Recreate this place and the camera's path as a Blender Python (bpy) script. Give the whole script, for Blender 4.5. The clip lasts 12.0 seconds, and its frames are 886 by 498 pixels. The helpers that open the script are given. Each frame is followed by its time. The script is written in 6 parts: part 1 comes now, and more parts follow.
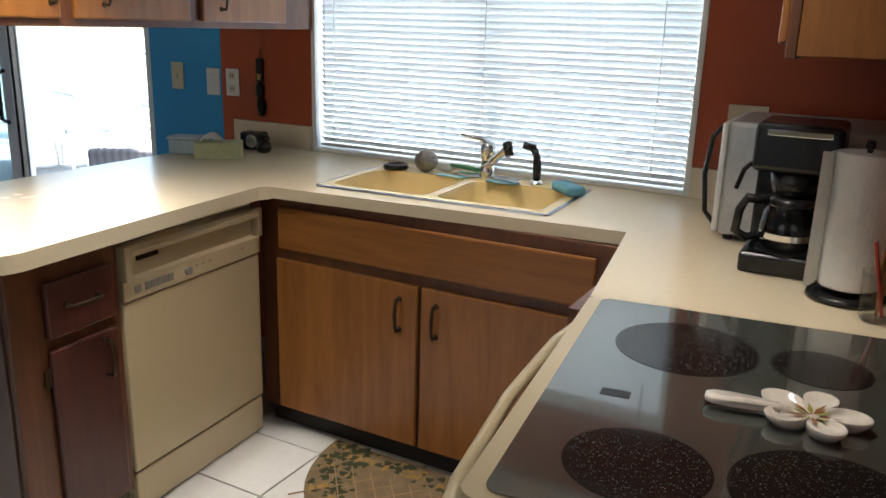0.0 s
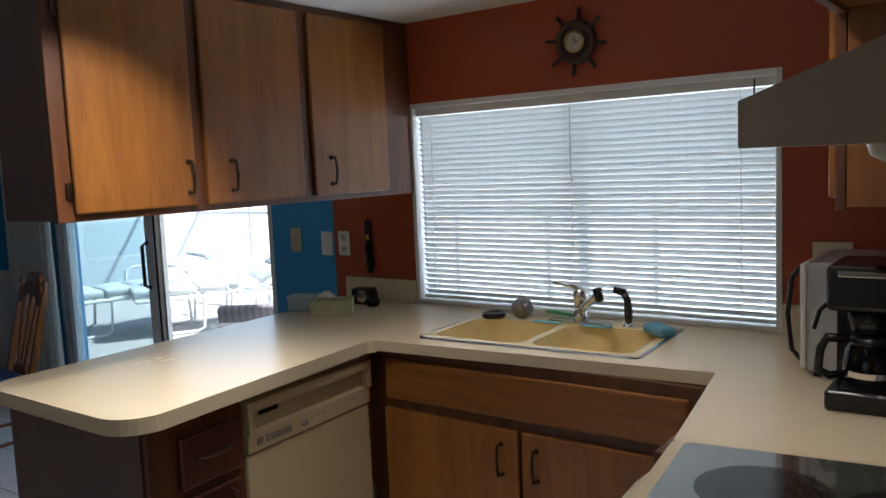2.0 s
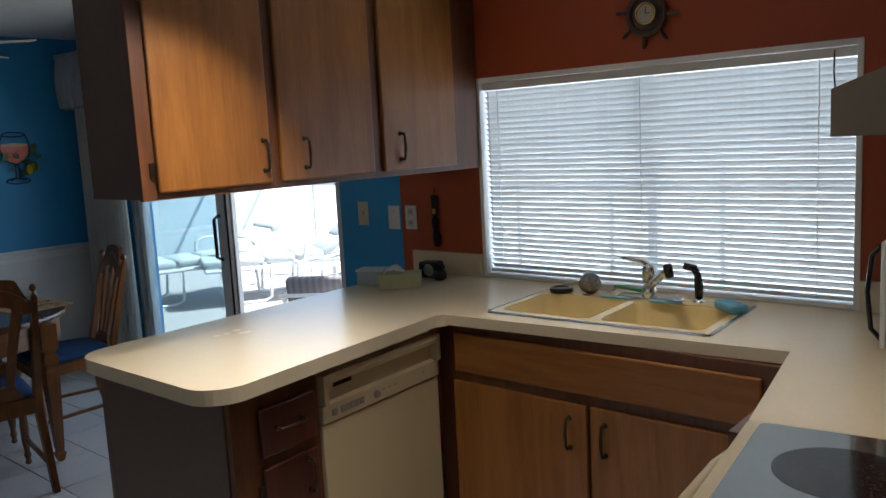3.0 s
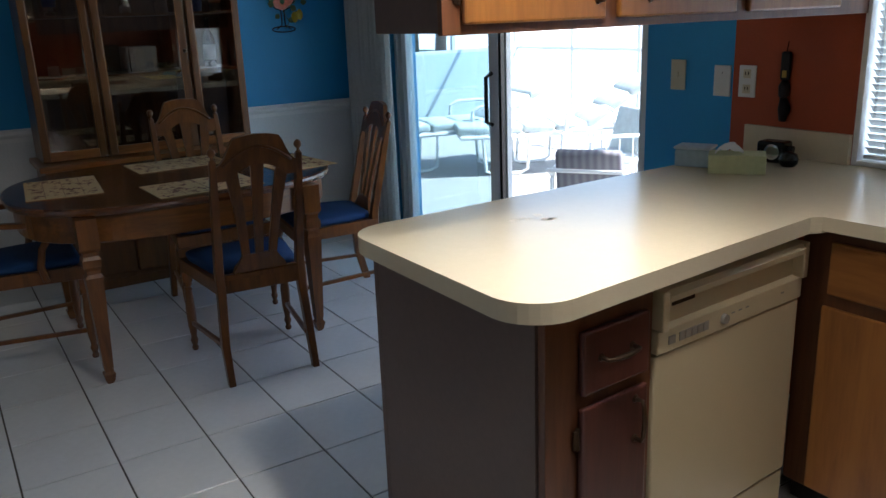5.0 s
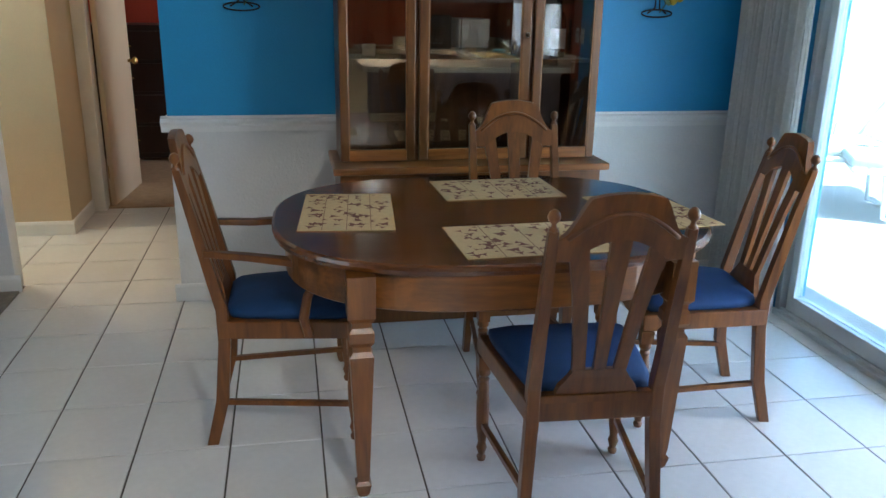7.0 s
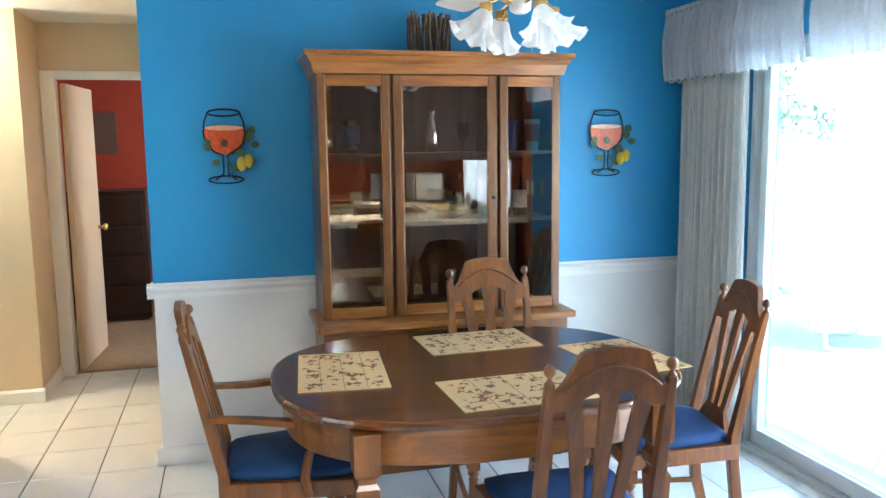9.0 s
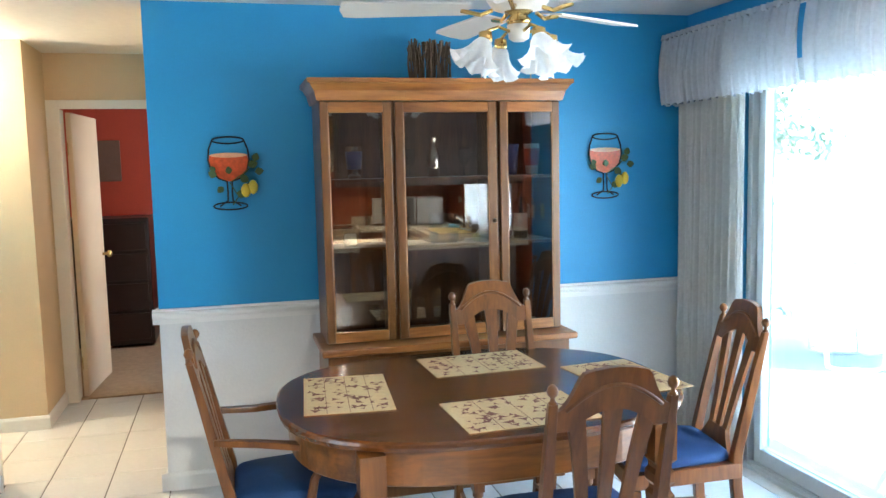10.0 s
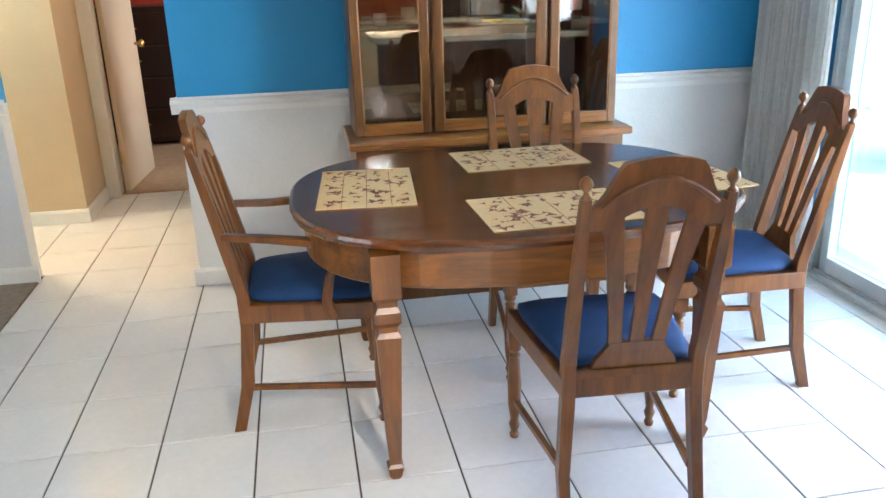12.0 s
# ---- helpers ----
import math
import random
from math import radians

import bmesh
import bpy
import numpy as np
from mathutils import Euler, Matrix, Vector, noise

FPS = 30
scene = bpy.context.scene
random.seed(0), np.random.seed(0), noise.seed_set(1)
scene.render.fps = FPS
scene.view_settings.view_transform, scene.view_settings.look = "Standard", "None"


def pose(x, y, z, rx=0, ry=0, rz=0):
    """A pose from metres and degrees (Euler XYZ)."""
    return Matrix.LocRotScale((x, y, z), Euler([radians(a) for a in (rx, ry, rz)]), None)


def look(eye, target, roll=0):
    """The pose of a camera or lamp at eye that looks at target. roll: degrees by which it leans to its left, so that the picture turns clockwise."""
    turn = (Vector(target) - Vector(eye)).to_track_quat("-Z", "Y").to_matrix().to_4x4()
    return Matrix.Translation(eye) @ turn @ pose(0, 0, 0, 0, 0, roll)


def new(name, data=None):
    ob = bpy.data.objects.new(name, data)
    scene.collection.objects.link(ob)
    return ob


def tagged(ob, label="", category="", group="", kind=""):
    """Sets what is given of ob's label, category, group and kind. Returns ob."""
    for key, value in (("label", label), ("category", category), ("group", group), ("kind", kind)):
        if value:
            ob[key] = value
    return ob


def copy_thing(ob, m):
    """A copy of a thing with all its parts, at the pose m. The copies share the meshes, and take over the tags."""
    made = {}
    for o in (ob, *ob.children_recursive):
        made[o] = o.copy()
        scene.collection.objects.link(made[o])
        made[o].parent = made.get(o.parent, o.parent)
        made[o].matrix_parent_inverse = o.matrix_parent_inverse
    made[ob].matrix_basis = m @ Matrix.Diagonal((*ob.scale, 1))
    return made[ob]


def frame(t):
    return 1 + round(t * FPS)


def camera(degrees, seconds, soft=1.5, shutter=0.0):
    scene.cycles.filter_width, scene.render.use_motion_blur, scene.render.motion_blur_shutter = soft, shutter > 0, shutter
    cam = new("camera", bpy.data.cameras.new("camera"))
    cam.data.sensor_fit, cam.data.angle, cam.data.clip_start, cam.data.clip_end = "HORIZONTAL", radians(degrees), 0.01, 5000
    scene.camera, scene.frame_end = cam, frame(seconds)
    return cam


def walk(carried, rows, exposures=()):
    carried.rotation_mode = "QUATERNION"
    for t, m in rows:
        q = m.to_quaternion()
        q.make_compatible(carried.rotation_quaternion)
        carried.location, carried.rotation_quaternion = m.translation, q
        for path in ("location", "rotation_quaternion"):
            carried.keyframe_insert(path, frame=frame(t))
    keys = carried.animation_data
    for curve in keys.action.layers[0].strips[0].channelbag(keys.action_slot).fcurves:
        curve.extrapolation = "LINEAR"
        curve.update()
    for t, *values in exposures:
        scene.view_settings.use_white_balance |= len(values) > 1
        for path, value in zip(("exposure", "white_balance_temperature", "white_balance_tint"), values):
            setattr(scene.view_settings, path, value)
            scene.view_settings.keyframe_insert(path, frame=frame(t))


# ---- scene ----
cam = camera(57.5, 12.0)
METRES, EYE, TILT, LEAN, TURN = 8.0, 1.5, 0.0, 0.0, 22.9
PATH = [
    (0, (1.86, -2.089, 1.451), (0.941, -0.396, 0.912), 1.7),
    (0.5, (1.917, -2.129, 1.487), (0.886, -0.479, 1.028), -1.5),
    (1, (1.952, -2.177, 1.526), (0.831, -0.56, 1.169), -2.6),
    (1.5, (1.987, -2.192, 1.525), (0.82, -0.589, 1.259), -2.6),
    (2, (2.0, -2.197, 1.532), (0.813, -0.6, 1.323), -2.5),
    (2.5, (2.001, -2.21, 1.544), (0.771, -0.646, 1.339), -3.0),
    (3, (1.987, -2.237, 1.56), (0.69, -0.74, 1.282), -3.0),
    (3.2, (1.972, -2.263, 1.561), (0.646, -0.804, 1.223), -2.8),
    (4.8, (1.425, -2.004, 1.432), (-0.177, -0.943, 0.875), -2.5),
    (5, (1.281, -1.983, 1.456), (-0.345, -0.96, 0.898), -2.2),
    (5.5, (0.83, -1.751, 1.5), (-0.964, -1.022, 1.002), 1.8),
    (6, (0.418, -1.659, 1.491), (-1.407, -1.017, 0.985), 0.3),
    (6.5, (0.12, -1.656, 1.492), (-1.711, -1.069, 0.942), -1.4),
    (7, (-0.014, -1.693, 1.477), (-1.886, -1.332, 0.874), 1.0),
    (7.5, (0.005, -1.761, 1.509), (-1.893, -1.347, 1.035), 0.0),
    (7.7, (0.021, -1.765, 1.537), (-1.868, -1.303, 1.071), -0.2),
    (9.5, (0.165, -1.893, 1.578), (-1.759, -1.394, 1.363), -1.0),
    (10, (0.176, -1.888, 1.58), (-1.748, -1.384, 1.375), -1.3),
    (10.5, (0.166, -1.885, 1.552), (-1.744, -1.382, 1.238), -1.9),
    (11, (0.137, -1.881, 1.522), (-1.755, -1.405, 1.083), -2.5),
    (11.5, (0.055, -1.837, 1.474), (-1.822, -1.446, 0.905), -2.7),
    (12, (-0.1, -1.705, 1.457), (-1.958, -1.386, 0.789), -1.7),
]
EXPOSURES = [(0, 2.3, 6250, 10), (1.0, 1.8, 6250, 10), (2.0, 1.4, 6250, 12), (3.0, 1.4, 6200, 12), (5.0, 1.7, 5800, 10), (5.5, 1.7, 5700, 8), (6.5, 2.6, 5700, 6), (7.5, 3.85, 6050, 9), (9.5, 4.42, 6000, 7), (12, 4.42, 6250, 10)]
walk(cam, [(t, look(eye, target, roll)) for t, eye, target, roll in PATH], EXPOSURES)

# ---- world, sun, lights ----
world = bpy.data.worlds.new("world")
scene.world = world
world.use_nodes = True
wn = world.node_tree
sky = wn.nodes.new("ShaderNodeTexSky")
sky.sky_type = "NISHITA"
sky.sun_disc = False
SUN_ELEV, SUN_AZ = 50.0, 35.0
sky.sun_elevation = radians(SUN_ELEV)
sky.sun_rotation = radians(SUN_AZ)
wn.links.new(sky.outputs[0], wn.nodes["Background"].inputs[0])
wn.nodes["Background"].inputs[1].default_value = 0.15

sun = new("sun", bpy.data.lights.new("sun", "SUN"))
sun.data.energy, sun.data.angle, sun.data.color = 5.0, radians(0.5), (1.0, 0.95, 0.87)
sd = Vector((math.sin(radians(SUN_AZ)) * math.cos(radians(SUN_ELEV)), math.cos(radians(SUN_AZ)) * math.cos(radians(SUN_ELEV)), math.sin(radians(SUN_ELEV))))
sun.matrix_world = look(sd * 10, (0, 0, 0))


def area_lamp(name, m, w, h, watts, color):
    ob = new(name, bpy.data.lights.new(name, "AREA"))
    ob.data.shape, ob.data.size, ob.data.size_y, ob.data.energy, ob.data.color = "RECTANGLE", w, h, watts, color
    ob.matrix_world = m
    return ob


area_lamp("kitchen_lamp", look((1.15, -1.75, 2.10), (1.15, -1.75, 0)), 0.30, 1.0, 0.25, (1.0, 0.93, 0.83)).data.spread = radians(125)
for x, y, w, cone, blend in ((0.10, -0.90, 18, 92, 1.0), (0.66, -0.06, 10, 84, 1.0), (1.45, -0.62, 10, 104, 1.0)):
    sp_ = new("kitchen_downlight", bpy.data.lights.new("kitchen_downlight", "SPOT"))
    sp_.data.energy, sp_.data.color, sp_.data.spot_size, sp_.data.spot_blend, sp_.data.shadow_soft_size = w, (1.0, 0.91, 0.78), radians(cone), blend, 0.06
    sp_.location = (x, y, 2.135)
tilted = new("kitchen_downlight", bpy.data.lights.new("kitchen_downlight", "SPOT"))
tilted.data.energy, tilted.data.color, tilted.data.spot_size, tilted.data.spot_blend, tilted.data.shadow_soft_size = 20, (1.0, 0.91, 0.78), radians(74), 0.5, 0.06
tilted.matrix_world = look((0.46, -0.92, 2.135), (-1.35, -1.0, 0))
area_lamp("window_daylight", look((0.53, 0.86, 1.45), (0.53, 0.0, 1.25)), 1.5, 1.1, 10, (0.64, 0.82, 1.0))
hl = new("hall_lamp", bpy.data.lights.new("hall_lamp", "POINT"))
hl.data.energy, hl.data.color, hl.data.shadow_soft_size = 4.5, (1.0, 0.78, 0.52), 0.08
hl.location = (-5.0, -3.7, 2.2)
# Added fill from behind; no window is modelled in the south wall.
area_lamp("living_room_window", look((-0.5, -6.4, 1.4), (-0.5, -3.0, 1.2)), 2.6, 1.4, 3, (0.86, 0.93, 1.0))

# Added fill so the red walls past the door show; source unseen.
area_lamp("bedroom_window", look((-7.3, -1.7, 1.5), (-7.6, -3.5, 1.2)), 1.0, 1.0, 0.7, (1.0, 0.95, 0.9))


# ---- materials ----
def mat(name, color, rough=0.5, metal=0.0, var=0.12, scale=6.0, fine=60.0, bump=0.15, spec=0.5, coat=0.0, objvar=0.0, stretch=(1, 1, 1)):
    m = bpy.data.materials.new(name)
    m.use_nodes = True
    nt = m.node_tree
    p = nt.nodes["Principled BSDF"]
    p.inputs["Roughness"].default_value, p.inputs["Metallic"].default_value = rough, metal
    p.inputs["Specular IOR Level"].default_value, p.inputs["Coat Weight"].default_value = spec, coat
    p.inputs["Coat Roughness"].default_value = 0.15
    tc = nt.nodes.new("ShaderNodeTexCoord")
    mp = nt.nodes.new("ShaderNodeMapping")
    mp.inputs["Scale"].default_value = stretch
    nt.links.new(tc.outputs["Object"], mp.inputs[0])
    n1, n2 = nt.nodes.new("ShaderNodeTexNoise"), nt.nodes.new("ShaderNodeTexNoise")
    n1.inputs["Scale"].default_value, n2.inputs["Scale"].default_value = scale, fine
    n1.inputs["Detail"].default_value = 3
    nt.links.new(mp.outputs[0], n1.inputs[0]), nt.links.new(mp.outputs[0], n2.inputs[0])
    add = nt.nodes.new("ShaderNodeMath")
    add.operation = "ADD"
    nt.links.new(n1.outputs[0], add.inputs[0]), nt.links.new(n2.outputs[0], add.inputs[1])
    rng = nt.nodes.new("ShaderNodeMapRange")
    rng.inputs["From Min"].default_value, rng.inputs["From Max"].default_value = 0.6, 1.4
    rng.inputs["To Min"].default_value, rng.inputs["To Max"].default_value = 1 - var, 1 + var
    nt.links.new(add.outputs[0], rng.inputs[0])
    mul = nt.nodes.new("ShaderNodeVectorMath")
    mul.operation = "SCALE"
    mul.inputs[0].default_value = color
    nt.links.new(rng.outputs[0], mul.inputs["Scale"])
    last = mul
    if objvar:
        oi = nt.nodes.new("ShaderNodeObjectInfo")
        r2 = nt.nodes.new("ShaderNodeMapRange")
        r2.inputs["To Min"].default_value, r2.inputs["To Max"].default_value = 1 - objvar, 1 + objvar
        nt.links.new(oi.outputs["Random"], r2.inputs[0])
        last = nt.nodes.new("ShaderNodeVectorMath")
        last.operation = "SCALE"
        nt.links.new(mul.outputs[0], last.inputs[0]), nt.links.new(r2.outputs[0], last.inputs["Scale"])
    nt.links.new(last.outputs[0], p.inputs["Base Color"])
    if bump:
        b = nt.nodes.new("ShaderNodeBump")
        b.inputs["Strength"].default_value, b.inputs["Distance"].default_value = bump, 0.004
        nt.links.new(add.outputs[0], b.inputs["Height"]), nt.links.new(b.outputs[0], p.inputs["Normal"])
    return m


def wood(name, dark, light, rough=0.4, axis=2, scale=1.0, coat=0.15, contrast=0.6):
    """Wood with its grain along an axis of the object."""
    m = bpy.data.materials.new(name)
    m.use_nodes = True
    nt = m.node_tree
    p = nt.nodes["Principled BSDF"]
    p.inputs["Roughness"].default_value, p.inputs["Coat Weight"].default_value, p.inputs["Coat Roughness"].default_value = rough, coat, 0.25
    tc, mp = nt.nodes.new("ShaderNodeTexCoord"), nt.nodes.new("ShaderNodeMapping")
    s = [9.0 * scale] * 3
    s[axis] = 0.9 * scale
    mp.inputs["Scale"].default_value = s
    nt.links.new(tc.outputs["Object"], mp.inputs[0])
    oi = nt.nodes.new("ShaderNodeObjectInfo")
    off = nt.nodes.new("ShaderNodeVectorMath")
    off.operation = "ADD"
    nt.links.new(mp.outputs[0], off.inputs[0]), nt.links.new(oi.outputs["Random"], off.inputs[1])
    n = nt.nodes.new("ShaderNodeTexNoise")
    n.inputs["Scale"].default_value, n.inputs["Detail"].default_value, n.inputs["Distortion"].default_value = 1.6, 6, 1.2
    f = nt.nodes.new("ShaderNodeTexNoise")
    f.inputs["Scale"].default_value, f.inputs["Detail"].default_value = 11, 4
    nt.links.new(off.outputs[0], n.inputs[0]), nt.links.new(off.outputs[0], f.inputs[0])
    mx = nt.nodes.new("ShaderNodeMath")
    mx.operation = "MULTIPLY_ADD"
    mx.inputs[1].default_value = 0.45
    nt.links.new(f.outputs[0], mx.inputs[0]), nt.links.new(n.outputs[0], mx.inputs[2])
    cr = nt.nodes.new("ShaderNodeValToRGB")
    cr.color_ramp.elements[0].position, cr.color_ramp.elements[1].position = 0.72 - contrast * 0.3, 0.72 + contrast * 0.3
    cr.color_ramp.elements[0].color, cr.color_ramp.elements[1].color = (*dark, 1), (*light, 1)
    nt.links.new(mx.outputs[0], cr.inputs[0]), nt.links.new(cr.outputs[0], p.inputs["Base Color"])
    b = nt.nodes.new("ShaderNodeBump")
    b.inputs["Strength"].default_value, b.inputs["Distance"].default_value = 0.12, 0.002
    nt.links.new(mx.outputs[0], b.inputs["Height"]), nt.links.new(b.outputs[0], p.inputs["Normal"])
    return m


def glass(name, color=(1, 1, 1), rough=0.0, clear=0.85, base=0.05):
    m = bpy.data.materials.new(name)
    m.use_nodes = True
    nt = m.node_tree
    out = nt.nodes["Material Output"]
    g, t, fr, mix = nt.nodes.new("ShaderNodeBsdfGlossy"), nt.nodes.new("ShaderNodeBsdfTransparent"), nt.nodes.new("ShaderNodeMath"), nt.nodes.new("ShaderNodeMixShader")
    lw, pw = nt.nodes.new("ShaderNodeLayerWeight"), nt.nodes.new("ShaderNodeMath")
    lw.inputs[0].default_value = 0.5
    pw.operation, pw.inputs[1].default_value = "POWER", 4.0
    fr.operation, fr.inputs[1].default_value, fr.inputs[2].default_value = "MULTIPLY_ADD", 0.9, base
    nt.links.new(lw.outputs["Facing"], pw.inputs[0]), nt.links.new(pw.outputs[0], fr.inputs[0])
    g.inputs["Roughness"].default_value = rough
    t.inputs[0].default_value = (*[c * clear for c in color], 1)
    nt.links.new(fr.outputs[0], mix.inputs[0]), nt.links.new(t.outputs[0], mix.inputs[1]), nt.links.new(g.outputs[0], mix.inputs[2])
    nt.links.new(mix.outputs[0], out.inputs[0])
    return m


M = {}
M["orange"] = mat("orange_wall_paint", (0.36, 0.062, 0.014), 0.55, var=0.06, scale=3, fine=180, bump=0.25)
M["red"] = mat("red_wall_paint", (0.42, 0.05, 0.02), 0.6, var=0.06, bump=0.2)
M["blue"] = mat("blue_wall_paint", (0.028, 0.29, 0.60), 0.5, var=0.05, scale=2.5, fine=160, bump=0.25)
M["beige"] = mat("beige_wall_paint", (0.62, 0.49, 0.33), 0.6, var=0.05, scale=3, fine=160, bump=0.25)
M["wains"] = mat("white_wainscot_paint", (0.70, 0.70, 0.69), 0.5, var=0.04, scale=5, fine=90, bump=0.4)
M["trim"] = mat("white_trim_paint", (0.78, 0.77, 0.75), 0.35, var=0.03, bump=0.05)
M["ceiling"] = mat("ceiling_texture", (0.74, 0.73, 0.70), 0.8, var=0.06, scale=25, fine=140, bump=0.9)
M["tile"] = mat("white_floor_tile", (0.74, 0.74, 0.73), 0.16, var=0.05, scale=5, fine=35, bump=0.04, objvar=0.03, spec=0.6)
M["grout"] = mat("dark_grout", (0.09, 0.075, 0.06), 0.9, var=0.2, scale=20)
M["carpet"] = mat("grey_brown_carpet", (0.28, 0.24, 0.20), 0.95, var=0.25, scale=30, fine=300, bump=1.0)
M["counter"] = mat("cream_laminate", (0.72, 0.62, 0.44), 0.22, var=0.025, scale=40, fine=250, bump=0.02)
M["sink"] = mat("bisque_enamel", (0.80, 0.63, 0.30), 0.15, var=0.02, bump=0.0, coat=0.3)
M["bisque"] = mat("bisque_appliance_enamel", (0.50, 0.41, 0.255), 0.3, var=0.03, scale=4, fine=200, bump=0.03)
M["hood"] = mat("almond_hood_enamel", (0.50, 0.41, 0.27), 0.4, var=0.03, bump=0.03)
M["oak"] = wood("oak_cabinet_door", (0.20, 0.072, 0.013), (0.285, 0.110, 0.022), 0.38)
M["oakh"] = wood("oak_cabinet_drawer", (0.20, 0.072, 0.013), (0.285, 0.110, 0.022), 0.38, axis=0)
M["oakframe"] = wood("oak_cabinet_frame", (0.085, 0.028, 0.011), (0.14, 0.05, 0.018), 0.42)
M["panel"] = mat("brown_end_panel", (0.11, 0.072, 0.062), 0.5, var=0.08, bump=0.1)
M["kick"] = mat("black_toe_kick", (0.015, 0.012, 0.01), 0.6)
M["walnut"] = wood("walnut_table_wood", (0.06, 0.018, 0.004), (0.14, 0.046, 0.009), 0.20, axis=1, coat=0.4)
M["chair"] = wood("pecan_chair_wood", (0.085, 0.027, 0.005), (0.205, 0.073, 0.012), 0.32, axis=2, coat=0.15, contrast=0.8)
M["hutch"] = wood("pecan_hutch_wood", (0.085, 0.030, 0.007), (0.185, 0.070, 0.015), 0.30, axis=2, coat=0.2, contrast=0.9)
M["hutchh"] = wood("pecan_hutch_rail", (0.17, 0.058, 0.012), (0.36, 0.14, 0.033), 0.3, axis=1, coat=0.3)
M["hutchin"] = wood("dark_hutch_back", (0.10, 0.048, 0.020), (0.19, 0.095, 0.042), 0.5)
M["bluefab"] = mat("blue_seat_velvet", (0.004, 0.040, 0.14), 0.85, var=0.25, scale=10, fine=220, bump=0.4)
M["black"] = mat("black_plastic", (0.010, 0.010, 0.011), 0.25, var=0.1, bump=0.0)
M["blackm"] = mat("black_iron", (0.012, 0.012, 0.013), 0.5, metal=0.4, bump=0.1)
M["bronze"] = mat("antique_bronze_pull", (0.08, 0.05, 0.03), 0.35, metal=0.9, var=0.2, bump=0.05)
M["chrome"] = mat("chrome", (0.75, 0.76, 0.78), 0.08, metal=1.0, var=0.02, bump=0.0)
M["alu"] = mat("white_aluminium", (0.62, 0.66, 0.68), 0.35, var=0.03, bump=0.0)
M["brass"] = mat("brass", (0.60, 0.42, 0.16), 0.2, metal=1.0, bump=0.0)
M["white"] = mat("white_plastic", (0.72, 0.71, 0.67), 0.35, var=0.03, bump=0.0)
M["ivory"] = mat("ivory_plastic", (0.60, 0.54, 0.38), 0.4, var=0.03, bump=0.0)
M["cooktop"] = mat("black_ceramic_glass", (0.060, 0.064, 0.056), 0.06, var=0.15, scale=200, fine=500, bump=0.0, spec=1.0, coat=1.0)
M["cooktop"].node_tree.nodes["Principled BSDF"].inputs["IOR"].default_value = 1.75
# Darker and redder than the oak doors, on the peninsula unit alone.
M["darkfront"] = wood("dark_red_fronts", (0.055, 0.014, 0.011), (0.085, 0.024, 0.017), 0.4)
M["glass"] = glass("clear_glass")
M["cabglass"] = glass("cabinet_glass", (1.0, 0.97, 0.92), 0.0, 0.80, 0.15)
M["tinted"] = glass("slider_glass", (0.90, 0.97, 1.0), 0.0, 0.93)
M["paper"] = mat("white_paper", (0.80, 0.79, 0.76), 0.85, var=0.03, scale=30, bump=0.4)
M["patio"] = mat("patio_carpet", (0.41, 0.40, 0.38), 0.95, var=0.18, scale=8, fine=120, bump=0.7)
M["grass"] = mat("lawn_grass", (0.10, 0.16, 0.05), 0.9, var=0.4, scale=3, fine=60, bump=0.9)
M["cush"] = mat("grey_green_cushion", (0.50, 0.56, 0.56), 0.9, var=0.15, scale=14, fine=160, bump=0.5)
M["whitem"] = mat("white_powder_coated_tube", (0.78, 0.80, 0.80), 0.3, var=0.02, bump=0.0)
M["stucco"] = mat("white_stucco", (0.66, 0.66, 0.63), 0.8, var=0.08, scale=10, fine=80, bump=0.8)


def translucent(name, color, amount, rough=0.8):
    m = bpy.data.materials.new(name)
    m.use_nodes = True
    nt = m.node_tree
    d, t, mix = nt.nodes.new("ShaderNodeBsdfDiffuse"), nt.nodes.new("ShaderNodeBsdfTranslucent"), nt.nodes.new("ShaderNodeMixShader")
    tc, nz, rr = nt.nodes.new("ShaderNodeTexCoord"), nt.nodes.new("ShaderNodeTexNoise"), nt.nodes.new("ShaderNodeMapRange")
    nz.inputs["Scale"].default_value = 60
    rr.inputs["To Min"].default_value, rr.inputs["To Max"].default_value = 0.88, 1.12
    sc = nt.nodes.new("ShaderNodeVectorMath")
    sc.operation = "SCALE"
    sc.inputs[0].default_value = color
    nt.links.new(tc.outputs["Object"], nz.inputs[0]), nt.links.new(nz.outputs[0], rr.inputs[0]), nt.links.new(rr.outputs[0], sc.inputs["Scale"])
    nt.links.new(sc.outputs[0], d.inputs[0]), nt.links.new(sc.outputs[0], t.inputs[0])
    mix.inputs[0].default_value = amount
    nt.links.new(d.outputs[0], mix.inputs[1]), nt.links.new(t.outputs[0], mix.inputs[2])
    nt.links.new(mix.outputs[0], nt.nodes["Material Output"].inputs[0])
    return m


M["slat"] = translucent("blind_slat_vinyl", (0.78, 0.78, 0.76), 0.10)
M["curtain"] = translucent("white_curtain_cloth", (0.66, 0.66, 0.63), 0.3)
M["sheer"] = translucent("sheer_valance_cloth", (0.60, 0.62, 0.66), 0.4)


# ---- mesh helpers ----
def part(name, bm, material, parent=None, label="", smooth=False, kind=""):
    me = bpy.data.meshes.new(name)
    bmesh.ops.recalc_face_normals(bm, faces=bm.faces)
    bm.to_mesh(me)
    bm.free()
    if smooth:
        for f in me.polygons:
            f.use_smooth = True
    me.materials.append(material)
    ob = new(name, me)
    ob.parent = parent
    return tagged(ob, label, kind=kind)


